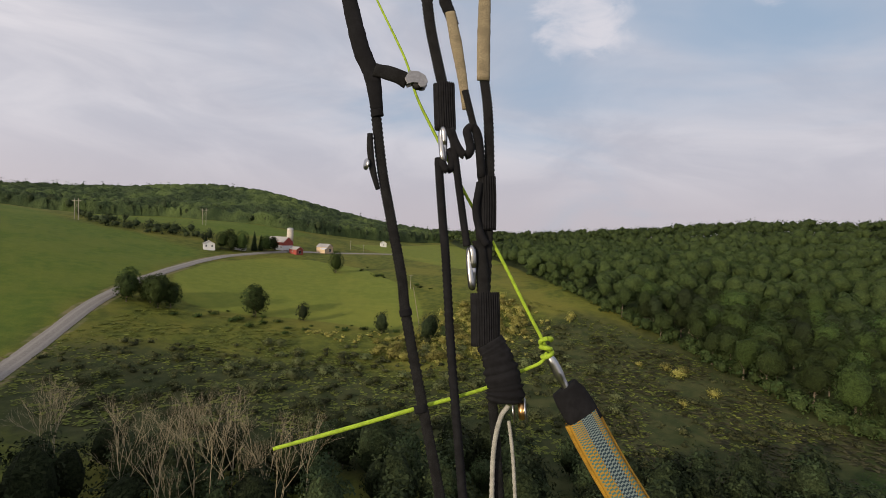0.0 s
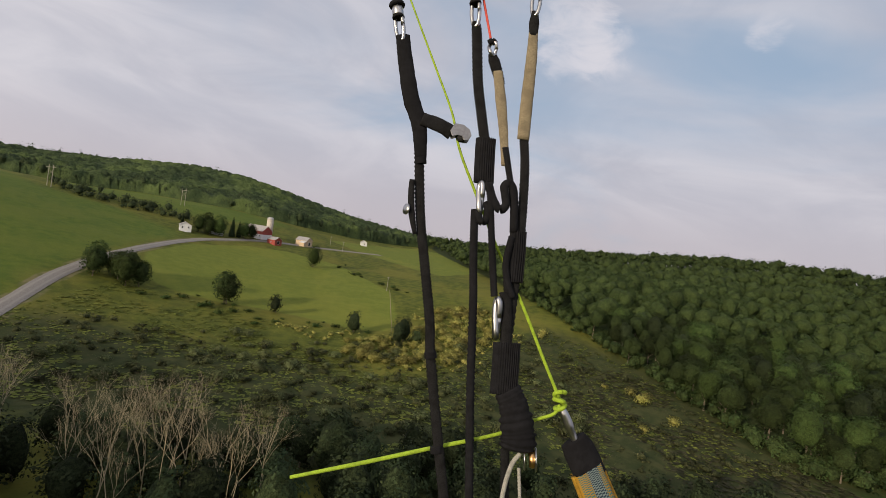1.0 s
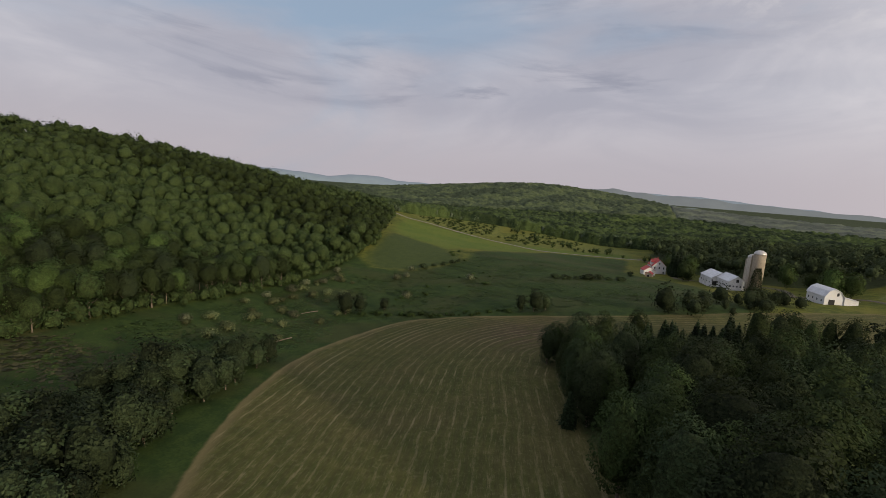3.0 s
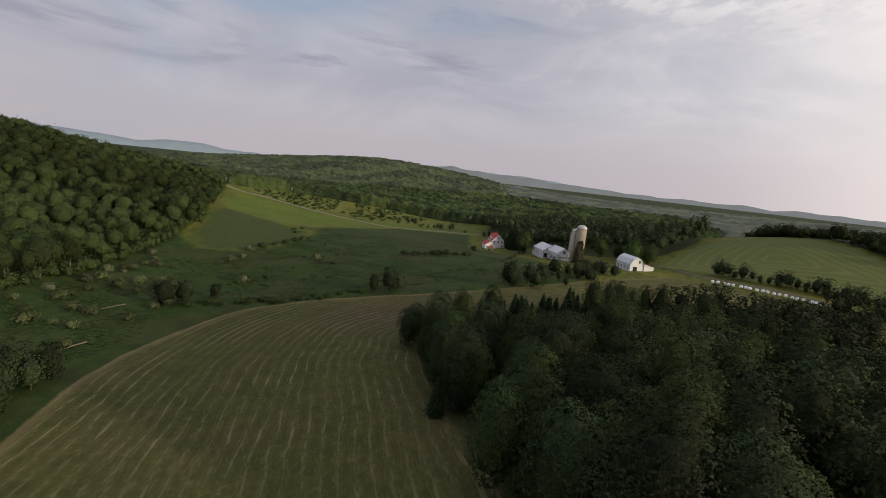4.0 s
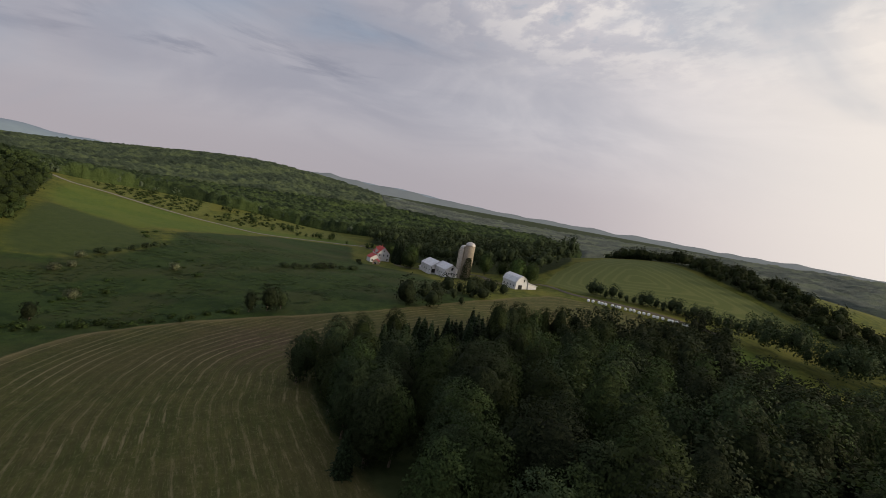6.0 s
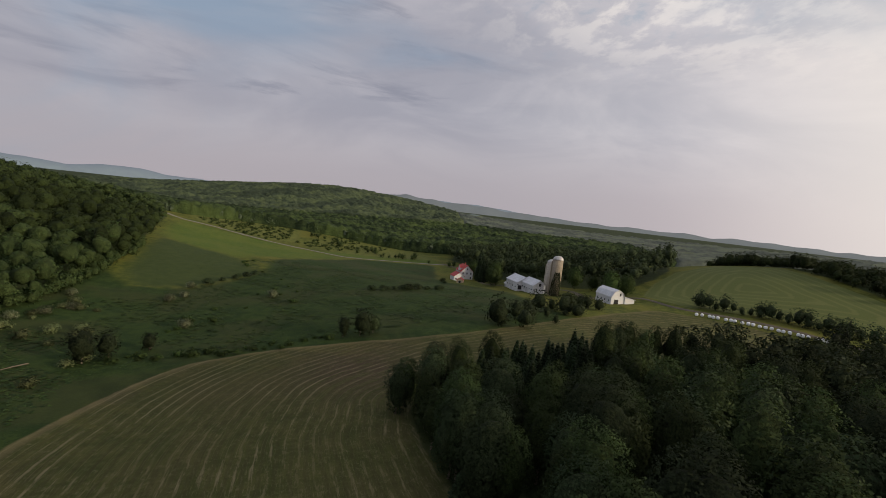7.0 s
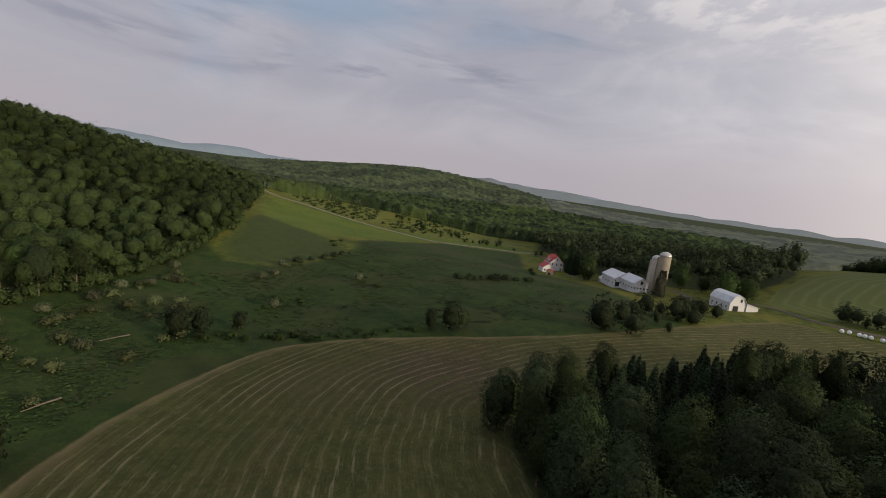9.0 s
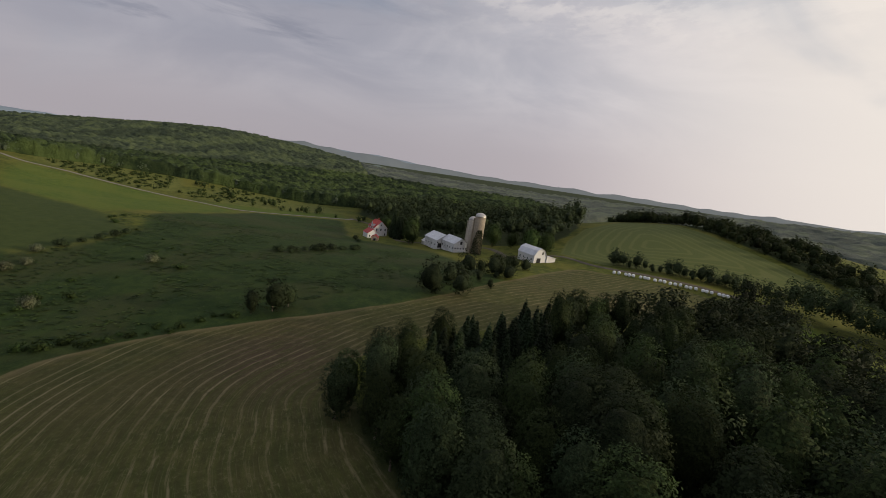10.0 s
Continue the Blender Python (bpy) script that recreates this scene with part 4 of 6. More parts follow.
def thicket(name, pts, seed, mat, label, height, radius, n_leaf, leaf, sub=1, cat="woodland", low=0.15, wild=1.0, vary=(0.78, 1.16), heart_k=(0.56, 0.78)):
    """A joined wood of simple crowns, for trees that nobody could count."""
    rng = np.random.default_rng(seed)
    kinds = []
    for i in range(9):
        tall = height * (0.86, 1.0, 1.14)[i % 3]
        q, hv, hf, soft = crown(rng, tall, radius * (0.9, 1.1, 1.0)[i // 3], tall * low, n_leaf, leaf, sub, wild, 3, heart_k)
        kinds.append((q.reshape(-1, 3), hv, hf, soft))
    z = levels(pts[:, 0], pts[:, 1])
    qs, vs, fs, n = [], [], [], 0
    ns, ms, t1, t2 = [], [], [], []
    for (x, y), gz in zip(pts, z):
        q, hv, hf, soft = kinds[int(rng.integers(9))]
        a, s = rng.uniform(0, 6.283), rng.uniform(*vary)
        turn = np.array([[math.cos(a), -math.sin(a), 0], [math.sin(a), math.cos(a), 0], [0, 0, rng.uniform(0.9, 1.1)]]) * s
        off = np.array([x, y, gz - 0.2])
        qs.append(q @ turn.T + off)
        vs.append(hv @ turn.T + off)
        fs.append(hf + n)
        n += len(hv)
        faced = soft @ (turn / s).T
        ns.append(faced[: len(q)])
        ms.append(faced[len(q) :])
        tint = rng.uniform(-0.5, 0.5) * (0.6 + 0.4 * rng.uniform())
        t1.append(np.full(len(q), tint))
        t2.append(np.full(len(hv), tint))
    me = quads_mesh(name, np.concatenate(qs), mat, np.concatenate(fs), np.concatenate(vs), np.concatenate(ns + ms), np.concatenate(t1 + t2))
    return tagged(new(name, me), label, cat, kind="stuff")


def canopy(name, poly, cell, gap, height, seed, mat, label):
    """The closed roof of a far wood: a dome for each tree, falling to the ground at the edge."""
    rng = np.random.default_rng(seed)
    jit, tall = rng.uniform(0.1, 0.9, (64, 64, 2)), rng.uniform(0.78, 1.15, (64, 64))
    p = np.array(poly)
    a, b = np.meshgrid(np.arange(p[:, 0].min() - cell, p[:, 0].max() + cell, cell), np.arange(p[:, 1].min() - cell, p[:, 1].max() + cell, cell), indexing="ij")
    x, y = a.ravel() + rng.uniform(-0.3, 0.3, a.size) * cell, b.ravel() + rng.uniform(-0.3, 0.3, a.size) * cell
    ci, cj = np.floor(x / gap).astype(int), np.floor(y / gap).astype(int)
    top = np.full(x.size, 0.35)
    for di in (-1, 0, 1):
        for dj in (-1, 0, 1):
            i, j = (ci + di) % 64, (cj + dj) % 64
            d2 = (x - (ci + di + jit[i, j, 0]) * gap) ** 2 + (y - (cj + dj + jit[i, j, 1]) * gap) ** 2
            top = np.maximum(top, tall[i, j] * (0.45 + 0.55 * np.sqrt(np.clip(1 - d2 / (0.72 * gap) ** 2, 0, 1))))
    within = inside(poly, x, y)
    z = np.concatenate([levels(x[i : i + 20000], y[i : i + 20000]) for i in range(0, x.size, 20000)])
    z = z + np.where(within > 0, height * top * rng.uniform(0.93, 1.07, x.size), -2.5)
    idx = np.arange(x.size).reshape(a.shape)
    q = np.stack([idx[:-1, :-1], idx[1:, :-1], idx[1:, 1:], idx[:-1, 1:]], -1).reshape(-1, 4)
    q = q[(within[q] > 0).any(1)]
    used, q = np.unique(q, return_inverse=True)
    q = q.reshape(-1, 4)
    me = bpy.data.meshes.new(name)
    me.vertices.add(len(used))
    me.vertices.foreach_set("co", np.stack([x, y, z], 1)[used].astype(np.float32).ravel())
    me.loops.add(q.size)
    me.loops.foreach_set("vertex_index", q.ravel().astype(np.int32))
    me.polygons.add(len(q))
    me.polygons.foreach_set("loop_start", (np.arange(len(q)) * 4).astype(np.int32))
    me.polygons.foreach_set("use_smooth", np.ones(len(q), bool))
    me.materials.append(mat)
    me.update(calc_edges=True)
    return tagged(new(name, me), label, "woodland", kind="stuff")


# ---------------------------------------------------------------- woods
EYE_PLAN = (100.0, 60.0)


def split(pts, n):
    """The n places nearest to the middle of the valley, and the rest by distance."""
    d = np.hypot(pts[:, 0] - EYE_PLAN[0], pts[:, 1] - EYE_PLAN[1])
    order = np.argsort(d)
    return pts[order[:n]], pts[order[n:]], d[order[n:]]


forest_kinds = [broad_tree(100 + i, 15 + 1.5 * (i % 3), 4.6 + 0.5 * (i % 3), 3.4 + (i % 2) * 1.5, 1050, 0.31, (LEAF, LEAF, LEAF_LIGHT, LEAF, LEAF_DARK)[i],
                           ("tall green maple at the forest edge", "broad green ash in the forest front", "light green young poplar at the forest edge",
                            "full green oak in the forest front", "dark green beech in the forest front")[i], "trees of the forest edge", "tree", 1) for i in range(5)]
near_f, rest_f, rest_d = split(sown(FOREST, 7.8, 11), 190)
strewn(forest_kinds, near_f, 12, 0.72, 1.06)
keep = np.random.default_rng(16).uniform(size=len(rest_f))
# sunlit end of the forest: the sunlight is put into a yellower leaf colour
sunny = rest_f[:, 0] - 0.12 * rest_f[:, 1] + 60 * keep > 375
thicket("forest", rest_f[(rest_d < 330) & ~sunny], 13, LEAF, "dense green broadleaf forest on the hillside", 14.5, 4.8, 150, 0.46, 1, low=0.38, wild=1.4, vary=(0.6, 1.22), heart_k=(0.62, 0.86))
thicket("forest", rest_f[(rest_d < 480) & sunny], 17, LEAF_SUN, "forest beside the upper field, sunlight painted as yellow-green leaves", 14.0, 4.8, 90, 0.56, 1, low=0.38, wild=1.4, vary=(0.6, 1.22), heart_k=(0.62, 0.86))
thicket("forest", rest_f[(rest_d >= 330) & (rest_d < 480) & ~sunny], 14, LEAF, "dense green broadleaf forest up the hill", 14.5, 4.9, 56, 0.7, 1, low=0.38, wild=1.35, vary=(0.6, 1.25), heart_k=(0.64, 0.88))
thicket("forest", rest_f[(rest_d >= 480) & (keep < 0.72)], 15, LEAF, "green forest along the ridge", 14.5, 4.8, 24, 1.0, 0, low=0.5, vary=(0.6, 1.25), heart_k=(0.62, 0.82))

lot_kinds = [broad_tree(200 + i, 20 + 1.5 * (i % 3), 5.1 + 0.5 * (i % 3), 1.2, 4400, 0.24, (LEAF_DARK, LEAF, LEAF_DARK, LEAF)[i],
                        ("dark green maple in the woodlot", "green maple in the woodlot", "dark oak in the woodlot", "light-topped green ash in the woodlot")[i],
                        "trees of the woodlot", "woodlot_tree", 1, 1.15) for i in range(4)]
lot_spruce = [spruce_tree(230 + i, 11.6 + 1.2 * i, 3.9, 700, "dark green spruce in the woodlot", "spruces of the woodlot") for i in range(2)]
LOT_CORNER = [(158, -21), (150, -18), (141, -17), (164, -27), (131, -17), (120, -18)]
lot = np.concatenate([sown(WOODLOT, 8.2, 21), np.array(LOT_CORNER)])
lot_far = (lot[:, 1] < -112)
back_lot, lot = lot[lot_far], lot[~lot_far]
thicket("woodlot_back", back_lot, 25, LEAF_DARK, "dark trees at the back of the woodlot", 15, 5.0, 330, 0.55, 0, low=0.3, heart_k=(0.35, 0.55))
# spruces stand in rows at the back, towards the open field
is_spruce = (inside([(138, -36), (165, -34), (178, -60), (178, -80), (150, -62)], lot[:, 0], lot[:, 1]) > 0) | (np.random.default_rng(3).uniform(size=len(lot)) < 0.14)
back_kinds = [broad_tree(220 + i, 20 + 1.5 * i, 5.3, 1.2, 1200, 0.38, (LEAF_DARK, LEAF)[i], ("dark maple deep in the woodlot", "green ash deep in the woodlot")[i],
                         "trees deep in the woodlot", "woodlot_tree", 1, 1.15) for i in range(2)]
deep = lot[:, 1] < -52
strewn(lot_kinds, lot[~is_spruce & ~deep], 22, 0.78, 1.05, True)
strewn(back_kinds, lot[~is_spruce & deep], 26, 0.78, 1.05, True)
strewn(lot_spruce, lot[is_spruce], 23, 0.7, 1.0)
more_spruce = sown([(150, -35), (166, -33), (176, -50), (178, -82), (166, -82), (158, -48)], 5.0, 24)
for x, y in more_spruce:
    s = 0.62 + 0.36 * ((x * 7.3 + y * 3.1) % 1)
    copy_thing(lot_spruce[int(x + y) % 2], pose(0, 0, 0)).matrix_world = pose(x, y, level(x, y), 0, 0, x * 37) @ Matrix.Diagonal((s, s, s, 1))

farm_kinds = [broad_tree(300 + i, 14 + i, 4.8 + 0.5 * i, 1.0, 1300, 0.42, (LEAF, LEAF_SUN, LEAF_LIGHT)[i], ("round green tree near the farmyard", "green tree beside the farm", "spreading green tree by the farm")[i],
                         "trees round the farms", "farm_tree", 1) for i in range(3)]
big_spruce = spruce_tree(330, 22, 5.0, 1800, "tall dark spruce beside the farmhouse", "farm spruces")
farm_places = np.array([(360, -129), (365, -134), (379, -140), (416, -146), (422, -140), (300, -184), (308, -192), (296, -192), (316, -196), (326, -190), (340, -184),
                        (-136, 367), (-152, 346), (-147, 350), (-157, 352), (-131, 371), (-160, 345), (-119, 201), (-126, 196), (-113, 197), (-77, 211), (-69.6, 325), (-122, 204), (-116, 203), (-110, 201), (-129, 202), (-78.5, 212)])
strewn(farm_kinds, farm_places, 31, 0.75, 1.0)
big_spruce.matrix_world = pose(398, -135, level(398, -135))
for x, y, s in ((393, -139, 0.8), (386, -133, 0.9), (404, -143, 0.85), (412, -141, 0.8), (-143, 362, 0.7), (-140, 367, 0.58), (-176, 352, 0.42)):
    copy_thing(big_spruce, pose(0, 0, 0)).matrix_world = pose(x, y, level(x, y), 0, 0, x) @ Matrix.Diagonal((s, s, s, 1))

thicket("farm_wood", sown(FARM_WOOD, 8.0, 41), 42, LEAF_MID, "green wood behind the barns", 17, 4.6, 48, 0.9, 0, low=0.42, wild=1.25, vary=(0.6, 1.15), heart_k=(0.45, 0.7))
thicket("crest_wood", sown(CREST_WOOD, 7.0, 43), 44, LEAF, "dark tree belt along the crest of the hay field", 9.5, 4.6, 90, 0.7, 1, low=0.12, wild=1.4, vary=(0.45, 1.2), heart_k=(0.50, 0.7))
canopy("hill_wood", WEST_WOOD, 3.4, 9.5, 14.0, 46, CANOPY_HILL, "green wood on the hill above the farm")
hill_front = sown(WEST_WOOD, 9.0, 45)
hill_front = hill_front[inside(WEST_WOOD, hill_front[:, 0], hill_front[:, 1]) < 48]
thicket("hill_wood_edge", hill_front, 47, LEAF_MID, "taller trees along the edge of the hill wood", 15.0, 5.0, 46, 0.85, 0, low=0.2, wild=1.3, vary=(0.5, 1.2), heart_k=(0.5, 0.7))
NEAR_SIDE = [(725, 190), (735, 130), (765, 75), (765, 0), (745, -70), (675, -150), (640, -210), (640, -330), (620, -560), (900, -700), (1120, -400), (1130, 100), (1000, 420), (760, 380)]
NORTH_SIDE = [(1000, 420), (1130, 100), (1120, -400), (1420, -480), (1800, -330), (2400, -250), (2400, 500), (1500, 600)]
SOUTH_SIDE = [(1120, -400), (900, -700), (620, -560), (560, -760), (250, -820), (60, -900), (150, -1250), (600, -1300), (1060, -1050), (1300, -760), (1420, -480)]
canopy("valley_wood", NEAR_SIDE, 3.2, 10.5, 15.0, 48, CANOPY, "green woods across the valley")
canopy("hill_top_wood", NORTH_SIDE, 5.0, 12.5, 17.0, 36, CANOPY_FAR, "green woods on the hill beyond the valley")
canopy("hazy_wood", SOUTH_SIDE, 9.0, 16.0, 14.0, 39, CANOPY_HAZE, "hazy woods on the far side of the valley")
rim = sown([(690, 180), (735, 140), (765, 75), (768, 0), (745, -75), (672, -155), (640, -210), (655, -210), (690, -155), (760, -70), (785, 0), (785, 80), (750, 145), (740, 190)], 6.5, 38)
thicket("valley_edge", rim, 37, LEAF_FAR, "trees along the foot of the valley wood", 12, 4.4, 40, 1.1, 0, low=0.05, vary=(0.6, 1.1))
thicket("hedge_trees", np.array([(219 + 4.2 * (i % 3) + i * 1.05 + 2 * math.sin(i * 2.3), -66 - i * 2.2) for i in range(36) if i % 7 not in (2, 5)]) + np.random.default_rng(14).normal(size=(26, 2)) * (5.0, 3.5), 51, LEAF_DARK, "row of green trees between field and barns", 9.0, 3.6, 260, 0.42, 1, low=0.03, wild=1.5, vary=(0.3, 1.2))
thicket("lane_trees", np.array([(262 - i * 2.4, -216 - i * 1.75 + (i * 5 % 7)) for i in range(26)]), 52, LEAF_DARK, "dark trees along the farm road", 9.5, 3.6, 220, 0.5, 0, low=0.04, wild=1.3, vary=(0.4, 1.15))
thicket("field_hedge", sown([(-262, 338), (-292, 374), (-215, 387), (-188, 388), (-170, 362), (-215, 346)], 8.5, 93), 94, LEAF_MID, "bushy strip between the upper fields", 5.5, 3.0, 60, 0.6, 0, "hedge", 0.04, 1.4, (0.4, 1.3))
gap_wood = np.concatenate([sown([(205, -238), (180, -262), (140, -262), (120, -240), (150, -246), (185, -242)], 7.0, 53),
                           sown([(118, -165), (60, -145), (20, -170), (60, -260), (118, -240)], 8.5, 54), sown([(170, -268), (110, -270), (80, -300), (120, -305)], 8, 55)])
thicket("south_wood", gap_wood, 56, LEAF_DARK, "dark mixed trees beyond the woodlot", 16, 4.9, 230, 0.6, 0, low=0.3, heart_k=(0.35, 0.55))
thicket("valley_scrub", np.concatenate([sown([(720, 118), (680, 100), (640, 35), (655, 10), (750, 0), (755, 70)], 10, 57), sown([(650, 0), (605, -30), (665, -120), (740, -60)], 11, 58)]),
        59, LEAF_SUN, "yellow-green scrub beside the lane", 2.6, 2.8, 30, 0.7, 0, "scrub", 0.02)
far_row = np.array([(505 + 9 * i, -152 + 5.2 * i) for i in range(26)]) + np.random.default_rng(8).normal(size=(26, 2)) * (14, 7)
thicket("lane_hedge", far_row, 60, LEAF, "scattered trees along the lane", 8, 3.6, 70, 0.8, 0, low=0.05, vary=(0.4, 1.3))

# a wood added out of view on the rise behind the start, to shade the hollow
SHADE_WOOD = [(-200, 84), (-108, 84), (-62, 50), (-30, 18), (-16, -22), (-60, -60), (-170, -30), (-230, 40)]
thicket("roadside_wood", sown(SHADE_WOOD, 8.0, 91), 92, LEAF, "unseen tall wood added on the rise to shade the hollow", 22, 5.2, 60, 0.8, 0, low=0.1, vary=(0.75, 1.1), heart_k=(0.8, 0.95))

# low trees and brush between the hollow and the mown field
brush_kinds = [broad_tree(400 + i, 9 + 1.5 * i, 3.3 + 0.3 * i, 0.3, 520, 0.34, (LEAF_DARK, LEAF_DARK, LEAF_DARK)[i], ("bushy green tree in the hollow", "dark green sapling in the hollow", "dark bushy tree in the hollow")[i],
                          "young trees of the hollow", "sapling", 1, 1.25) for i in range(3)]
brush_spots = np.concatenate([sown([(60, 60), (84, 60), (110, 65.5), (138, 67.5), (160, 69), (148, 76), (122, 84), (95, 95), (60, 100), (42, 90), (45, 70)], 5.6, 61),
                              sown([(-75, 70), (-58, 92), (-30, 96), (-8, 108), (20, 112), (40, 104), (40, 80), (10, 70), (-30, 66)], 7.6, 62),
                              np.array([(-56, 214), (-19, 207), (3, 203), (1, 199), (9, 203), (225, -9), (224, -15), (226, -20), (229, 53), (224, 63), (218, 68)])])
strewn(brush_kinds, brush_spots, 63, 0.68, 1.18)
bare_kinds = [bare_tree(450 + i, 25 + i, "leafless pale-barked tree above the hollow", "bare trees of the hollow") for i in range(4)]
bare_spots = np.array([(-34, 76), (-29, 74), (-38, 71), (-25, 70), (-20, 79), (-31, 80), (-15, 69), (-50, 73), (-55, 76), (-27, 82), (-18, 75), (-33, 69), (-22, 73), (-12, 76), (-28, 66), (-42, 78)])
strewn(bare_kinds, bare_spots, 64, 0.8, 1.05)

edge_line = curved([(62, 330), (78, 250), (93, 200), (106, 165), (117, 138), (133, 129), (165, 126), (207, 119), (245, 114), (278, 107), (305, 104), (335, 102), (372, 99), (425, 103)], 22)
edge_rng = np.random.default_rng(66)
edge_pts = np.array(edge_line) + edge_rng.normal(size=(len(edge_line), 2)) * 2.4 + (4.5, 4.5)
thicket("forest_understory", edge_pts, 67, LEAF, "low saplings and brush along the forest edge", 5.6, 2.8, 60, 0.5, 0, "brush", 0.02, 1.3)

# ---------------------------------------------------------------- shrubs
pale = [shrub(500 + i, 3.1, 2.5, 210, 0.34, SHRUB_PALE, "pale flowering shrub in the meadow", "flowering shrubs") for i in range(2)]
grey = [shrub(510 + i, 2.5, 2.3, 180, 0.34, SHRUB_GREY, "grey-green shrub in the meadow", "meadow shrubs") for i in range(2)]
small = [shrub(520 + i, 1.5, 1.5, 120, 0.3, WEED, "low green bush in the meadow", "low bushes", "bush") for i in range(2)]
pale_spots = np.concatenate([sown([(-24, 196), (-14, 172), (20, 178), (48, 205), (52, 240), (40, 262), (16, 250), (6, 208), (-10, 204)], 5.0, 71, 0.8),
                             np.array([(66, 219), (68, 223), (90, 163), (93, 166), (88, 168), (80, 172), (82, 143), (95, 150)])])
blossom = [shrub(505 + i, 3.4, 2.6, 420, 0.30, BLOSSOM, "white-flowering hawthorn in the pasture", "hawthorns", "hawthorn") for i in range(2)]
strewn(blossom, np.array([(298, 62), (304, 57), (256, 47.5), (300, 17), (281, 93), (273, 99), (264, 106), (322, 57), (246, 106), (204, 86), (300, 100), (172, 112), (228, 110)]), 78, 0.65, 1.1)
hedge_kind = [shrub(530 + i, 2.6, 2.3, 260, 0.32, LEAF_DARK, "dark green bush in the pasture hedge", "hedge of the pasture", "hedge_bush") for i in range(2)]
hedge_line = np.array([(310 + 0.6 * i, -36 - 3.0 * i) for i in range(15)] + [(322 + 7 * i, 57 - 6 * i) for i in range(6)] + [(372, -96), (377, -99), (383, -101), (360, -92)], float)
strewn(hedge_kind, hedge_line + np.random.default_rng(6).normal(size=hedge_line.shape), 79, 0.6, 1.15)
strewn(pale, pale_spots, 72, 0.45, 1.1)
grey_spots = np.concatenate([sown([(-100, 130), (-60, 182), (-20, 190), (60, 220), (75, 180), (60, 130), (0, 118), (-60, 110)], 10.5, 73, 0.8)])
grey_spots = np.concatenate([grey_spots, sown([(150, 85), (175, 72), (225, 66), (300, 90), (290, 104), (240, 110), (170, 120)], 13, 77, 0.9)])
strewn(grey, grey_spots, 74, 0.55, 1.2)
small_spots = np.concatenate([np.array([(213 + 0.2 * i, 62 - 2.4 * i) for i in range(28)]) + np.random.default_rng(5).normal(size=(28, 2)) * (2.2, 1.0) + (7, 0),
                              sown([(240, 70), (300, 30), (380, 40), (430, 40), (380, 20), (300, 0), (250, 20)], 17, 75, 0.9),
                              np.array([(-100 + 3.1 * i, 206 - 0.02 * (i - 20) ** 2) for i in range(34)]) + np.random.default_rng(15).normal(size=(34, 2)) * (3, 4.5), np.array([(-58 + i * 5.2, 356 - i * 7.2) for i in range(11)]) + np.random.default_rng(17).normal(size=(11, 2)) * 4])
strewn(small, small_spots, 76, 0.4, 1.3)


clumps = sown([(-112, 128), (-112, 158), (-70, 176), (-22, 190), (10, 200), (56, 226), (84, 200), (112, 150), (126, 128), (60, 104), (0, 112), (-60, 106)], 6.2, 95, 1.0)
thicket("meadow_clumps", clumps, 96, SHRUB_GREY, "low grey-green clumps scattered over the hollow", 1.7, 1.6, 30, 0.36, 0, "shrubs", 0.02, 1.4, (0.4, 1.25))
gold = sown([(-60, 200), (-24, 190), (14, 170), (40, 176), (58, 214), (50, 256), (8, 262), (2, 214), (-30, 208)], 5.6, 97, 1.0)
thicket("gold_clumps", gold, 98, SHRUB_PALE, "low yellow-flowering clumps in the sunny meadow", 1.5, 1.5, 26, 0.34, 0, "shrubs", 0.02, 1.4, (0.4, 1.2))


def tufts(name, poly, gap, seed, mat, label, size, height):
    """Low weeds over a rough meadow."""
    rng = np.random.default_rng(seed)
    pts = sown(poly, gap, seed, 0.9)
    n = 5
    c = np.repeat(pts, n, 0) + rng.normal(size=(len(pts) * n, 2)) * size * 0.7
    z = levels(c[:, 0], c[:, 1])
    s = size * rng.uniform(0.5, 1.3, len(c))
    a = rng.uniform(0, 6.283, len(c))
    u = np.stack([np.cos(a), np.sin(a), np.zeros(len(c))], 1) * s[:, None]
    v = np.stack([-np.sin(a), np.cos(a), np.zeros(len(c))], 1) * s[:, None] * 1.1
    v[:, 2] = height * rng.uniform(0.3, 1.2, len(c))
    p = np.stack([c[:, 0], c[:, 1], z + 0.05], 1)
    q = np.stack([p - u * 0.6, p + u * 0.6, p + u + v, p - u + v * 0.8], 1)
    face = np.stack([rng.normal(size=len(c)) * 0.3, rng.normal(size=len(c)) * 0.3, np.ones(len(c))], 1)
    face /= np.linalg.norm(face, axis=1)[:, None]
    return tagged(new(name, quads_mesh(name, q, mat, facing=np.repeat(face, 4, 0))), label, "weeds", kind="stuff")


ROUGH = [(-120, 120), (-118, 200), (-70, 206), (-18, 203), (2, 205), (0, 260), (50, 262), (95, 196), (125, 132), (60, 112), (-60, 100)]
tufts("meadow_weeds", ROUGH, 2.3, 81, MEADOW, "tall weeds of the rough meadow", 0.6, 0.06)
tufts("brown_weeds", [(50, 190), (95, 190), (122, 134), (150, 124), (140, 98), (90, 92), (55, 110)], 2.1, 82, BRUSH, "brown brush of the hollow", 0.8, 0.08)
tufts("ditch_grass", [(90, 86), (150, 72), (205, 58), (222, 40), (232, 60), (250, 90), (300, 100), (240, 112), (165, 122), (130, 126)], 1.7, 84, WEED, "deep green tufted grass of the wet meadow", 0.48, 0.07)
tufts("pasture_weeds", [(225, 70), (226, -20), (240, -70), (320, -110), (420, -30), (430, 30), (330, 50), (290, 95)], 3.0, 83, WEED, "tufts of grass in the pasture", 0.6, 0.06)


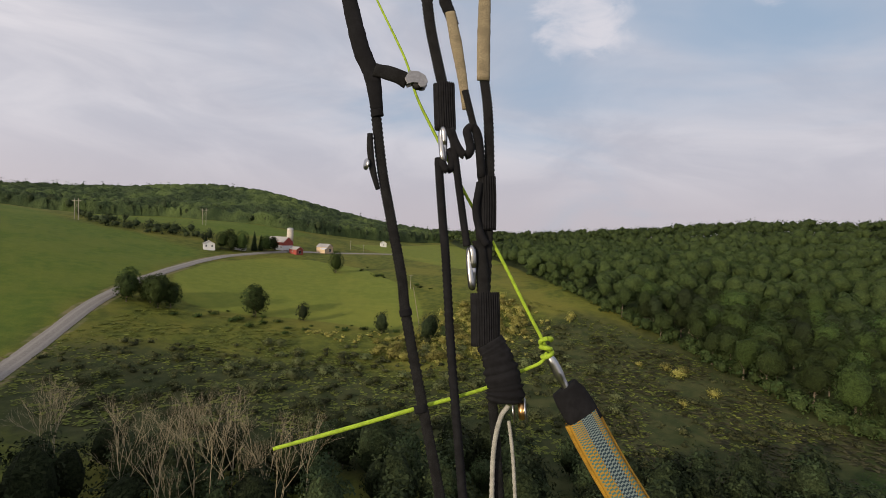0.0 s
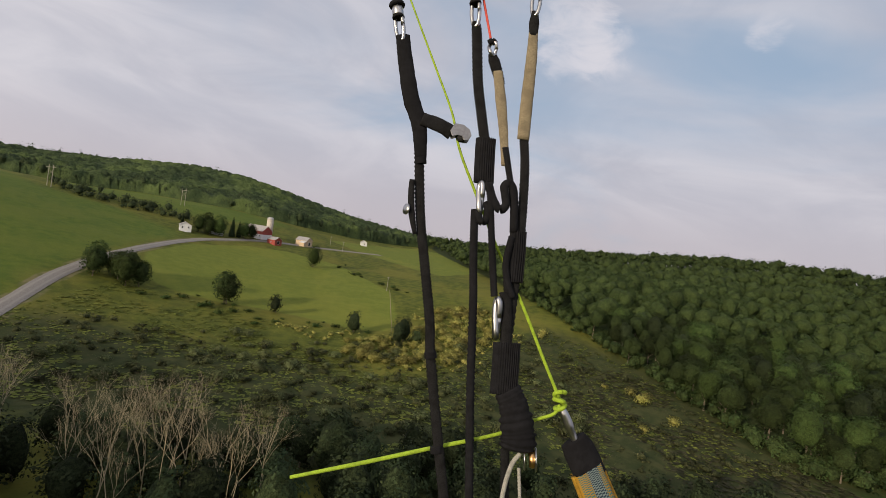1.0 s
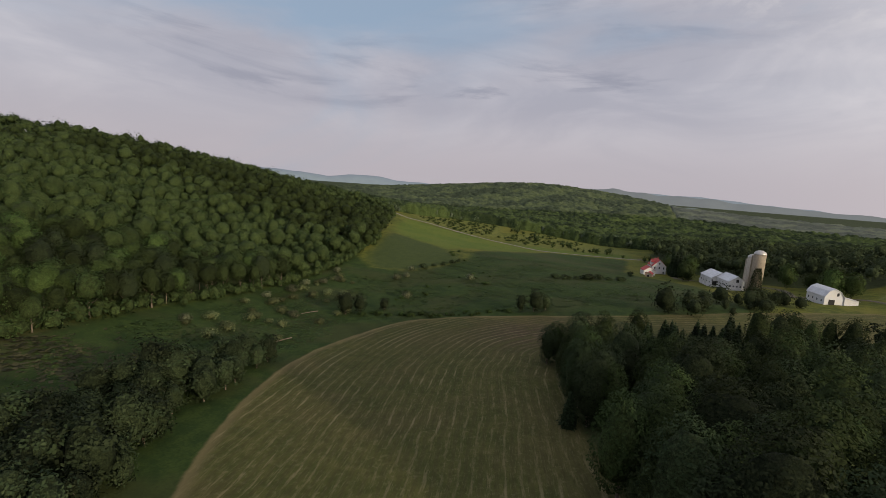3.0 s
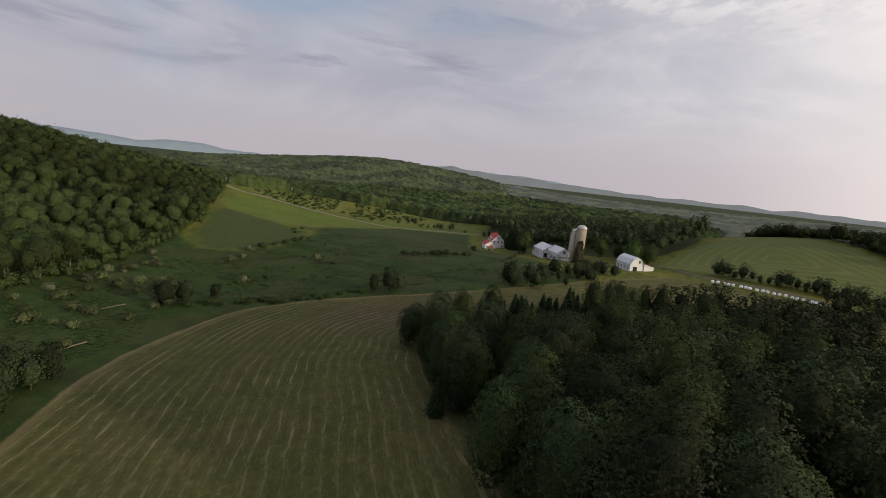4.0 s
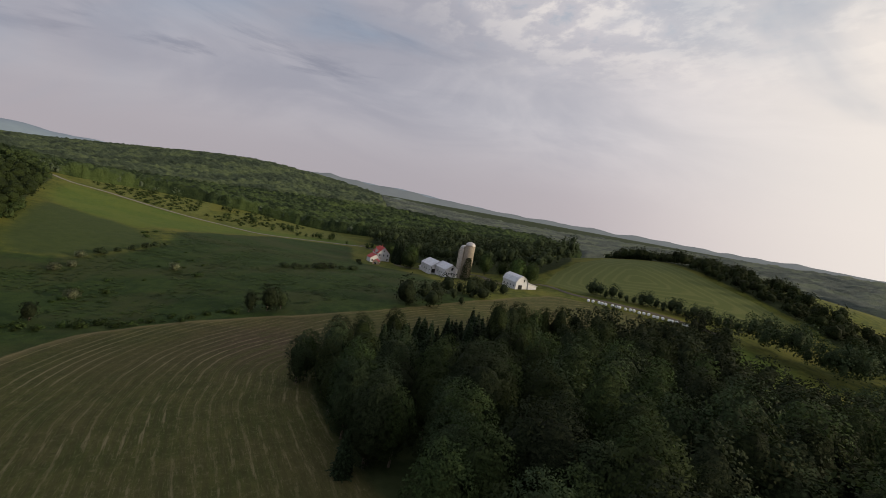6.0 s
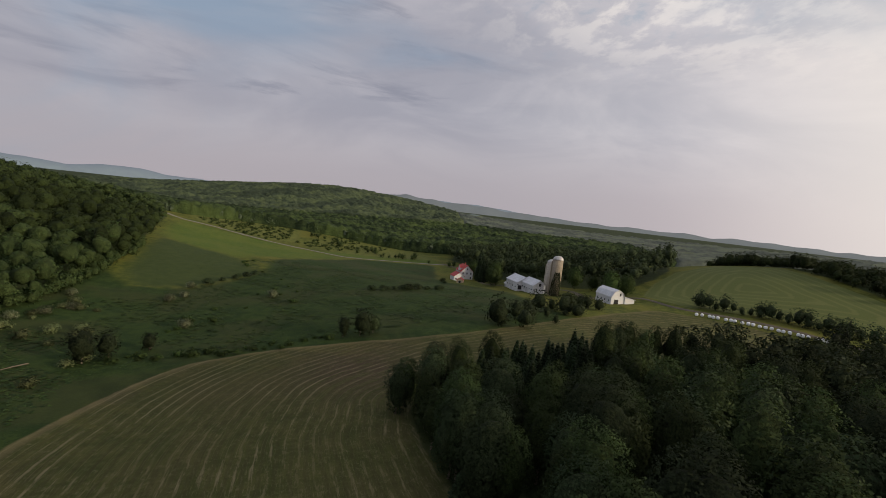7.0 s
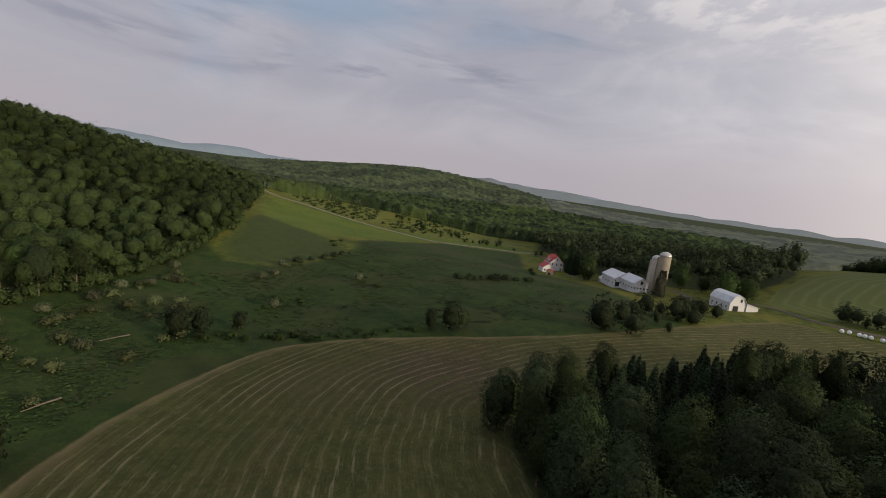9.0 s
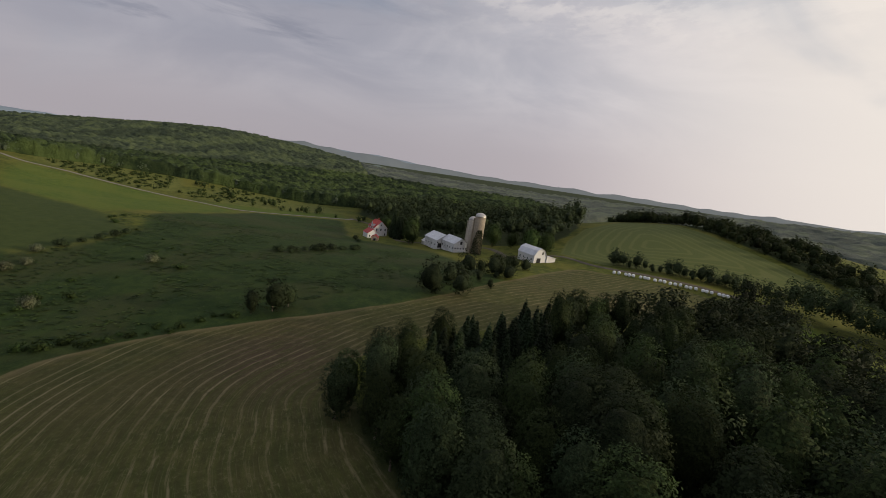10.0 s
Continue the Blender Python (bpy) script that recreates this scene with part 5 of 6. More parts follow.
# ---------------------------------------------------------------- buildings
def gable_wall(w, eave, ridge, gambrel=False):
    h = w / 2
    if gambrel:
        return [(-h, 0), (h, 0), (h, eave), (h * 0.62, eave + (ridge - eave) * 0.66), (0, ridge), (-h * 0.62, eave + (ridge - eave) * 0.66), (-h, eave)]
    return [(-h, 0), (h, 0), (h, eave), (0, ridge), (-h, eave)]


def walls(parent, length, w, eave, ridge, mat, gambrel=False, label="", x=0.0, y=0.0):
    bm = bmesh.new()
    prism(bm, gable_wall(w, eave, ridge, gambrel), -length / 2, length / 2)
    bmesh.ops.translate(bm, verts=bm.verts[:], vec=(x, y, 0))
    for v in bm.verts:
        if v.co.z < 0.01:
            v.co.z = -1.6
    return part("wall", bm, mat, parent, label)


def roof(parent, length, w, eave, ridge, mat, gambrel=False, over=0.45, thick=0.16, label="", x=0.0, y=0.0, ribs=True):
    """Two roof slopes of their own thickness, with standing seams."""
    outline = gable_wall(w, eave, ridge, gambrel)[2:]
    for side in (1, -1):
        pts = [(px * side, pz) for px, pz in outline if px >= -0.001]
        lo, nxt = pts[0], pts[1]
        d = Vector((lo[0] - nxt[0], lo[1] - nxt[1])).normalized()
        pts = [(lo[0] + d.x * over, lo[1] + d.y * over)] + pts[1:]
        bm = bmesh.new()
        prism(bm, [(px, pz + 0.03) for px, pz in pts] + [(px, pz + thick + 0.03) for px, pz in pts[::-1]], -length / 2 - over, length / 2 + over)
        if ribs:
            for i in range(int(length / 1.2)):
                yy = -length / 2 + 0.6 + i * 1.2
                for (ax, az), (bx, bz) in zip(pts, pts[1:]):
                    tube(bm, [(ax, yy, az + thick + 0.03), (bx, yy, bz + thick + 0.03)], 0.04, 4)
        bmesh.ops.translate(bm, verts=bm.verts[:], vec=(x, y, 0))
        part("roof", bm, mat, parent, label)


def opening(name, parent, x, y, z, w, h, face, glass=GLASS, trim=PAINT):
    """A window or door set into a wall that faces +-x or +-y: a frame proud of the wall and a pane within it."""
    holder = new(name)
    holder.parent = parent
    turn = {"+x": 90, "-x": -90, "+y": 180, "-y": 0}[face]
    holder.matrix_local = pose(x, y, z, 0, 0, turn)
    bm = bmesh.new()
    for x0, x1, z0, z1 in ((-w / 2 - 0.09, -w / 2, -0.09, h + 0.09), (w / 2, w / 2 + 0.09, -0.09, h + 0.09), (-w / 2, w / 2, h, h + 0.09), (-w / 2, w / 2, -0.09, 0)):
        box(bm, x0, x1, -0.06, 0.02, z0, z1)
    part("casing", bm, trim, holder)
    boxed("pane", glass, holder, -w / 2, w / 2, -0.025, 0.01, 0, h)
    return holder


def placed(name, x, y, turn, label, category, group="", dz=0.0):
    return empty(name, pose(x, y, level(x, y) + dz, 0, 0, turn), label, category, group)


# white gambrel barn with its lean-to: the ridge runs along the local y axis
barn = placed("gambrel_barn", 283, -170, 90, "white gambrel barn with a pale metal roof and lean-to", "barn")
walls(barn, 14, 9.0, 4.8, 8.8, PAINT, True, "white painted boards")
roof(barn, 14, 9.0, 4.8, 8.8, TIN, True, label="pale ribbed metal roof")
opening("barn_door", barn, 1.0, 7.03, 0.0, 3.0, 3.2, "+y", SHADE)
opening("loft_door", barn, -1.6, 7.03, 5.2, 1.1, 1.7, "+y", SHADE)
for i in range(4):
    opening("window", barn, 4.53, -5 + 3.3 * i, 1.6, 0.9, 1.1, "+x")
    opening("window", barn, -4.53, -5 + 3.3 * i, 1.6, 0.9, 1.1, "-x")
lean = placed("lean_to_shed", 279.5, -178.1, 90, "white lean-to shed against the gambrel barn", "shed")
bm = bmesh.new()
prism(bm, [(-3.4, -1.2), (3.4, -1.2), (3.4, 3.9), (-3.4, 2.7)], -4, 4)
part("wall", bm, PAINT, lean)
bm = bmesh.new()
prism(bm, [(-3.8, 2.68), (3.5, 3.98), (3.5, 4.12), (-3.8, 2.82)], -4.4, 4.4)
part("roof", bm, TIN, lean, "pale metal roof")
opening("shed_door", lean, -0.6, 4.03, 0, 2.8, 2.3, "+y", WALL_GREY)

# dairy barn: two sections side by side
dairy = placed("dairy_barn", 327, -144.5, 90, "long white dairy barn with pale metal roofs", "barn", dz=1.4)
walls(dairy, 15, 10, 4.6, 8.0, WALL_GREY, False, "weathered white boards")
roof(dairy, 15, 10, 4.6, 8.0, TIN, label="pale ribbed metal roof")
for i in range(5):
    opening("window", dairy, 5.03, -6 + 3.0 * i, 1.2, 1.0, 1.0, "+x")
    opening("window", dairy, -4.0 + 2.0 * i, 7.53, 1.3, 0.9, 1.0, "+y")
opening("barn_door", dairy, 0, 7.53, 4.2, 1.6, 2.0, "+y", SHADE)
wing = placed("dairy_wing", 343, -142.5, 90, "lower white barn wing with a pale metal roof", "barn", dz=1.8)
walls(wing, 16, 12.5, 4.8, 8.4, WALL_GREY, False, "weathered white boards")
roof(wing, 16, 12.5, 4.8, 8.4, TIN, label="pale ribbed metal roof")
for i in range(4):
    opening("window", wing, 6.28, -6 + 4.0 * i, 1.2, 1.1, 0.9, "+x")
opening("wagon_door", wing, 4.0, 8.03, 0, 3.0, 2.8, "+y", SHADE)
opening("window", wing, 5.6, 8.03, 2.9, 0.8, 0.8, "+y")
milk = placed("milk_house", 362, -143.5, 80, "small white shed with a metal roof beside the yard", "shed")
walls(milk, 5, 4.5, 2.5, 3.9, PAINT)
roof(milk, 5, 4.5, 2.5, 3.9, TIN)
opening("door", milk, 0, 2.53, 0, 1.4, 2.0, "+y", SHADE)


def silo(x, y, radius, height, mat, label, hoops=18, ivy=0):
    thing = placed("silo", x, y, 0, label, "silo", "silos")
    bm = bmesh.new()
    lathe(bm, [(radius, -1.5), (radius, height)], 36)
    part("shaft", bm, mat, thing, smooth=True)
    for i in range(hoops):
        bm = bmesh.new()
        zz = 0.5 + (height - 0.8) * (i / hoops) ** 1.15
        lathe(bm, [(radius + 0.01, zz - 0.03), (radius + 0.05, zz - 0.02), (radius + 0.05, zz + 0.02), (radius + 0.01, zz + 0.03)], 36, False)
        part("hoop", bm, POLE_WOOD, thing, "rusty steel hoop" if i == 0 else "", True)
    bm = bmesh.new()
    lathe(bm, [(radius + 0.12, height)] + [((radius + 0.12) * math.cos(a), height + radius * 0.78 * math.sin(a)) for a in np.linspace(0.12, 1.5, 8)], 36)
    part("dome", bm, DOME, thing, "silvery ribbed dome", True)
    bm = bmesh.new()
    box(bm, -0.45, 0.45, -radius - 0.75, -radius - 0.02, 0, height - 1.0)
    ob = part("chute", bm, mat, thing, "unloading chute")
    ob.rotation_euler = (0, 0, radians(150))
    if ivy:
        rng = np.random.default_rng(ivy)
        n = 1500
        hh = rng.uniform(0, 1, n) ** 1.1 * height * 0.66
        half_w = 1.15 * np.sqrt(1 - hh / (height * 0.68)) + 0.18
        ang = radians(158) + rng.uniform(-1, 1, n) * half_w
        rr = radius + rng.uniform(0.05, 0.42, n)
        p = np.stack([np.cos(ang) * rr, np.sin(ang) * rr, hh], 1)
        q = leaves(rng, p, np.full(n, 0.12), n * 2, 0.26)
        new("ivy", quads_mesh("ivy", q, IVY)).parent = thing
        tagged(thing.children[-1], "dark ivy climbing the shaft")
    return thing


silo(312.5, -151, 3.2, 23.0, STAVE, "tall tan silo overgrown with ivy, silvery dome", 18, 7)
silo(320.4, -151.6, 2.9, 20.6, STAVE_NEW, "pale concrete silo with a grey dome behind the other", 16)

# farmhouse with red roofs
house = placed("farmhouse", 409, -127, 90, "white two-storey farmhouse with red roofs", "house")
walls(house, 12, 10.5, 6.6, 11.6, PAINT)
roof(house, 12, 10.5, 6.6, 11.6, RED_ROOF, label="red metal roof", ribs=False)
bm = bmesh.new()
prism(bm, gable_wall(3.4, 9.4, 11.4), -2.2, 2.2)
bmesh.ops.rotate(bm, verts=bm.verts[:], matrix=Matrix.Rotation(radians(90), 3, "Z"))
bmesh.ops.translate(bm, verts=bm.verts[:], vec=(3.2, 1.4, 0.0))
for v in bm.verts:
    v.co.z = max(v.co.z, 6.9)
part("dormer", bm, PAINT, house)
for sgn in (1, -1):
    bm = bmesh.new()
    prism(bm, [(0, 11.45), (sgn * 2.1, 9.15), (sgn * 2.1, 9.3), (0, 11.6)], -2.5, 2.5)
    bmesh.ops.rotate(bm, verts=bm.verts[:], matrix=Matrix.Rotation(radians(90), 3, "Z"))
    bmesh.ops.translate(bm, verts=bm.verts[:], vec=(3.2, 1.4, 0.0))
    part("dormer_roof", bm, RED_ROOF, house)
for yy, zz in ((-3.4, 4.4), (0, 4.4), (3.4, 4.4), (-3.4, 1.0), (3.4, 1.0)):
    opening("window", house, yy, 6.03, zz, 1.0, 1.6, "+y")
    opening("window", house, 5.28, yy, zz, 1.0, 1.6, "+x")
opening("window", house, 0, 6.03, 8.0, 0.9, 1.3, "+y")
bm = bmesh.new()
box(bm, -1.2, -0.5, -2.4, -1.7, 9.5, 12.9)
part("chimney", bm, RED_BOARD, house, "brick chimney")
porch = placed("house_wing", 395.0, -116, 90, "low white house wing with a red roof", "house")
walls(porch, 8.5, 8.5, 3.6, 6.4, PAINT)
roof(porch, 8.5, 8.5, 3.6, 6.4, RED_ROOF, ribs=False)
for yy in (-2.4, 0.2, 2.6):
    opening("window", porch, yy, 4.28, 1.0, 1.1, 1.4, "+y")
shed = placed("garden_shed", 374, -110.5, 60, "small tan shed with a red roof by the house", "shed")
walls(shed, 5, 4.5, 2.5, 4.0, TAN_BOARD)
roof(shed, 5, 4.5, 2.5, 4.0, RED_ROOF, ribs=False)
opening("door", shed, 0, 2.53, 0, 1.6, 1.9, "+y", SHADE)

# the upper farm
cottage = placed("cottage", -166, 338, 30, "white cottage with a grey roof by the road", "house", dz=0.6)
walls(cottage, 11, 7.5, 3.1, 5.2, PAINT)
roof(cottage, 11, 7.5, 3.1, 5.2, TIN_OLD, ribs=False)
for yy in (-1.9, 1.9):
    opening("window", cottage, yy, -5.53, 1.0, 0.9, 1.3, "-y")
for yy in (-3.5, 0, 3.5):
    opening("window", cottage, 3.78, yy, 1.0, 0.9, 1.3, "+x")
hidden = placed("old_house", -152, 358, 20, "white house with a grey roof among trees", "house", dz=0.6)
walls(hidden, 10, 8, 4.6, 7.4, PAINT)
roof(hidden, 10, 8, 4.6, 7.4, TIN_OLD, ribs=False)
for yy in (-2.2, 2.2):
    opening("window", hidden, yy, -5.03, 1.0, 0.9, 1.4, "-y")
    opening("window", hidden, yy, -5.03, 3.6, 0.9, 1.3, "-y")
bank = placed("bank_barn", -133, 388, 66, "red and white bank barn with a grey metal roof", "barn", dz=0.5)
walls(bank, 19, 11, 5.2, 9.4, RED_BOARD, False, "red boards above")
bm = bmesh.new()
box(bm, -5.56, 5.56, -9.56, 9.56, -1.5, 2.5)
part("basement_wall", bm, PAINT, bank, "whitewashed basement wall")
roof(bank, 19, 11, 5.2, 9.4, TIN_OLD, label="grey metal roof")
for i in range(5):
    opening("window", bank, -5.6, -7.2 + 3.6 * i, 0.7, 1.0, 1.0, "-x")
    opening("window", bank, 5.6, -7.2 + 3.6 * i, 0.7, 1.0, 1.0, "+x")
silo(-128, 398, 2.6, 15.4, STAVE_NEW, "pale concrete silo with a silvery dome at the barn", 14)
red = placed("red_shed", -116, 379, 62, "small red shed with a grey metal roof", "shed", dz=0.3)
walls(red, 8.5, 7, 3.4, 5.4, RED_BOARD)
roof(red, 8.5, 7, 3.4, 5.4, TIN_OLD)
opening("door", red, 0, -4.28, 0, 2.4, 2.4, "-y", SHADE)
opening("window", red, -3.53, 0, 1.2, 0.9, 0.9, "-x")
tan = placed("tan_barn", -100, 406, 70, "tan wooden barn with a pale metal roof", "barn", dz=0.4)
walls(tan, 11, 8.5, 4.2, 6.8, TAN_BOARD)
roof(tan, 11, 8.5, 4.2, 6.8, TIN_OLD)
opening("door", tan, 0, -5.53, 0, 2.6, 2.8, "-y", SHADE)
bm = bmesh.new()
prism(bm, [(-7.2, -1), (-4.27, -1), (-4.27, 3.4), (-7.2, 2.3)], -5.4, -0.5)
part("side_bay", bm, TAN_BOARD, tan)
bm = bmesh.new()
prism(bm, [(-7.6, 2.32), (-4.29, 3.52), (-4.29, 3.66), (-7.6, 2.46)], -5.7, -0.2)
part("bay_roof", bm, TIN, tan)
far_house = placed("white_house", -66, 520, 20, "small white house far up the valley", "house", dz=0.4)
walls(far_house, 7, 6, 3.4, 5.4, PAINT)
roof(far_house, 7, 6, 3.4, 5.4, TIN_OLD, ribs=False)
opening("window", far_house, 0, -3.53, 1.0, 1.0, 1.3, "-y")


# ---------------------------------------------------------------- poles, fence, bales
def pylon(x, y, turn):
    thing = placed("power_pylon", x, y, turn, "wooden H-frame power pylon in the field", "pylon", "power pylons")
    for s in (-2.3, 2.3):
        bm = bmesh.new()
        tube(bm, [(s, 0, -0.8), (s, 0, 15.5)], [0.24, 0.17], 8)
        part("pole", bm, POLE_WOOD, thing)
    boxed("crossarm", POLE_WOOD, thing, -5.2, 5.2, -0.12, 0.12, 13.6, 13.95)
    for a, b in (((-2.3, 8.2), (2.3, 12.6)), ((2.3, 8.2), (-2.3, 12.6))):
        bm = bmesh.new()
        tube(bm, [(a[0], 0.22, a[1]), (b[0], 0.22, b[1])], 0.09, 6)
        part("brace", bm, POLE_WOOD, thing)
    for s in (-4.8, 0, 4.8):
        bm = bmesh.new()
        lathe(bm, [(0.06, 12.5), (0.13, 12.7), (0.06, 12.85), (0.13, 13.05), (0.05, 13.2), (0.04, 13.6)], 8)
        ob = part("insulator", bm, SHADE, thing)
        ob.location = (s, 0, 0)
    return thing


pylon(-267, 341.5, -20)
pylon(-221, 433, -22)
utility = [(-14, 288), (-85, 440), (-70, 425)]
for x, y in utility:
    thing = placed("utility_pole", x, y, 30, "weathered wooden utility pole", "pole", "utility poles")
    bm = bmesh.new()
    tube(bm, [(0, 0, -0.8), (0, 0, 9.0)], [0.17, 0.12], 8)
    part("pole", bm, POLE_WOOD, thing)
    boxed("crossarm", POLE_WOOD, thing, -1.1, 1.1, -0.06, 0.06, 8.3, 8.45)
post = boxed("post", POST_WOOD, None, -0.08, 0.08, -0.08, 0.08, -0.4, 1.4, bevel=0.02)
fence = placed("wire_fence", -8, 250, 0, "wooden post and wire fence along the field", "fence")
base_z = level(-8, 250)
posts = []
for i in range(19):
    x, y = -12 + 0.5 * i, 287 - 4.0 * i
    ob = post if i == 0 else new("post", post.data)
    ob.parent = fence
    ob.matrix_local = Matrix.Translation((x + 8, y - 250, level(x, y) - base_z))
    posts.append((x + 8, y - 250, level(x, y) - base_z))
for hgt in (0.45, 0.85, 1.25):
    bm = bmesh.new()
    tube(bm, [(px, py, pz + hgt) for px, py, pz in posts], 0.012, 4)
    part("wire", bm, POST_WOOD, fence)


def bale(x, y, turn, first=None):
    bm = bmesh.new()
    prof = [(0.02, -0.72), (0.62, -0.70), (0.80, -0.60), (0.86, -0.40), (0.87, 0.0), (0.86, 0.40), (0.80, 0.60), (0.62, 0.70), (0.02, 0.72)]
    lathe(bm, prof, 20)
    bmesh.ops.rotate(bm, verts=bm.verts[:], matrix=Matrix.Rotation(radians(90), 3, "X"))
    for v in bm.verts:
        v.co.z = max(v.co.z, -0.78)
        v.co += Vector((noise.noise(v.co * 2.3), noise.noise(v.co * 2.3 + Vector((9, 0, 0))), 0)) * 0.05
    ob = part("wrapped_bale", bm, WRAP, None, "round hay bale wrapped in white film", True)
    return tagged(ob, category="hay bale", group="row of wrapped bales")


first = bale(0, 0, 0)
for i in range(23):
    t = i / 22
    x, y = 246 - 43 * t + 0.5 * math.sin(i * 2.1), -197.5 - 35.5 * t + 0.5 * math.cos(i * 1.7)
    m = pose(x, y, level(x, y) + 0.80, 0, 0, 40 + 15 * math.sin(i * 3.3))
    if i == 0:
        first.matrix_world = m
    else:
        copy_thing(first, m)
log = None
for x, y, a, ln in ((171, 75, 60, 7.0), (214, 83, 50, 8.0), (160, 79, 20, 5.0)):
    bm = bmesh.new()
    tube(bm, [(0, -ln / 2, 0.25), (0.1, 0, 0.3), (0, ln / 2, 0.22)], [0.2, 0.17, 0.1], 8)
    log = part("fallen_log", bm, BARK, None, "bleached fallen trunk in the wet meadow")
    tagged(log, category="log", group="fallen logs")
    log.matrix_world = pose(x, y, level(x, y) + 0.1, 0, 0, a)


# ---------------------------------------------------------------- far hills round the horizon
def hill_ring(name, radius, profile, seed, mat, label):
    """A ridge round part of the horizon, its crest given by bearing and height."""
    bearing, crest = zip(*profile)
    n = int((bearing[-1] - bearing[0]) * 3)
    verts, faces = [], []
    for i in range(n + 1):
        az = bearing[0] + (bearing[-1] - bearing[0]) * i / n
        top = np.interp(az, bearing, crest) + 7 * noise.noise((az * 0.16, seed, 3)) + 3.0 * noise.noise((az * 0.9, seed, 7)) + 9.0 * noise.noise((az * 0.4, seed, 11))
        for rr, zz in ((radius - 260, -140), (radius - 120, (top - 40) * 0.62), (radius, top), (radius + 160, -140)):
            verts.append((150 + rr * math.sin(radians(az)), 90 + rr * math.cos(radians(az)), zz))
    for i in range(n):
        for j in range(3):
            a = i * 4 + j
            faces.append((a, a + 4, a + 5, a + 1))
    return tagged(mesh_object(name, verts, faces, mat, smooth=True), label, "distant hills", kind="structure")


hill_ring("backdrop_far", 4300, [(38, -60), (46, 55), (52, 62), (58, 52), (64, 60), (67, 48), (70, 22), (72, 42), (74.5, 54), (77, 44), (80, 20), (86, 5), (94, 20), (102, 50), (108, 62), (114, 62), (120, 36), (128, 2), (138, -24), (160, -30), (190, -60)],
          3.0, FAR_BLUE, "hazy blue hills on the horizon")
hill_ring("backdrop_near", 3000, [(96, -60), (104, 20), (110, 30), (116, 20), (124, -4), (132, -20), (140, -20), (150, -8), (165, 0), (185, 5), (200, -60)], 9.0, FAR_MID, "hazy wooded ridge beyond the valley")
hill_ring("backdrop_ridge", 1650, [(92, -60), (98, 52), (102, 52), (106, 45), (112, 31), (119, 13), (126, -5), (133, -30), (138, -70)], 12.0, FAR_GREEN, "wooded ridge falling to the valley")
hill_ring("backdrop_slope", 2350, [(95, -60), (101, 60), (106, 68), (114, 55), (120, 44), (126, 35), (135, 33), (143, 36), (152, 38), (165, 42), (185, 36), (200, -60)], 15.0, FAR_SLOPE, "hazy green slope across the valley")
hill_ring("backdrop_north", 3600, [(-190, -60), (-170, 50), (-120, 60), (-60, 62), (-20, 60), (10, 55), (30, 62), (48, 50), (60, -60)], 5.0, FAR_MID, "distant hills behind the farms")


# ---------------------------------------------------------------- the paraglider's riser, hung before the camera at the start
# lengths in millimetres across, up and towards the eye; the whole riser leans a little
riser = empty("paraglider_riser", pose(10.152, 3.014, 58.545, 72.36, -2.31, 11.79), "black webbing paraglider riser with steel links, pulleys and lime cord", "riser")


def mm(*pts):
    return [Vector((p[0], p[1], (p[2] if len(p) > 2 else 0.0) + 0.124 * p[0] + 0.176 * p[1])) / 1000 for p in pts]


def strap(name, mat, pts, half, flat=0.3, label="", per=6, n=10, wrinkle=0.0):
    """A run of webbing or cord; flat under one makes a strap, seen on its broad side."""
    bm = bmesh.new()
    braided = name in ("webbing", "speed_cord", "trim_cord")
    run = spline(mm(*pts), per * 3 if braided else per)
    if not isinstance(half, (list, tuple)):
        half = [half] * len(run)
    else:
        half = list(np.interp(np.linspace(0, 1, len(run)), np.linspace(0, 1, len(half)), half))
    half = [h / 1000 * (1 + wrinkle * noise.noise((i * 0.8, h, 0)) + (0.20 * (i % 2) - 0.10 if braided else 0)) for i, h in enumerate(half)]
    tube(bm, run, half, n, flat, side=(1, 0.02, 0.12))
    return part(name, bm, mat, riser, label, True)


def link(name, x, y, w, h, r, mat, label="", z=0.0):
    """An oval screw link of round steel."""
    pts = [(x + w * math.cos(a), y + h * math.sin(a), z + 2.0 * math.sin(2 * a)) for a in np.linspace(0, 2 * math.pi, 26)]
    bm = bmesh.new()
    tube(bm, mm(*pts), r / 1000, 8)
    return part(name, bm, mat, riser, label, True)


def sleeve(name, mat, pts, half, ribs, label=""):
    """A stretch sleeve with raised ribs that run along it."""
    ob = strap(name, mat, pts, half, 0.42, label, 5, 20)
    for i in range(ribs):
        f = (i + 0.5) / ribs * 2 - 1
        off = [(p[0] + f * half * 0.93, p[1], 0.42 * half * math.sqrt(max(0, 1 - f * f)) + (p[2] if len(p) > 2 else 0) + 0.2) for p in pts]
        bm = bmesh.new()
        tube(bm, spline(mm(*off), 4), half / ribs / 1000 * 0.7, 5)
        rib = part("rib", bm, mat, ob)
    return ob


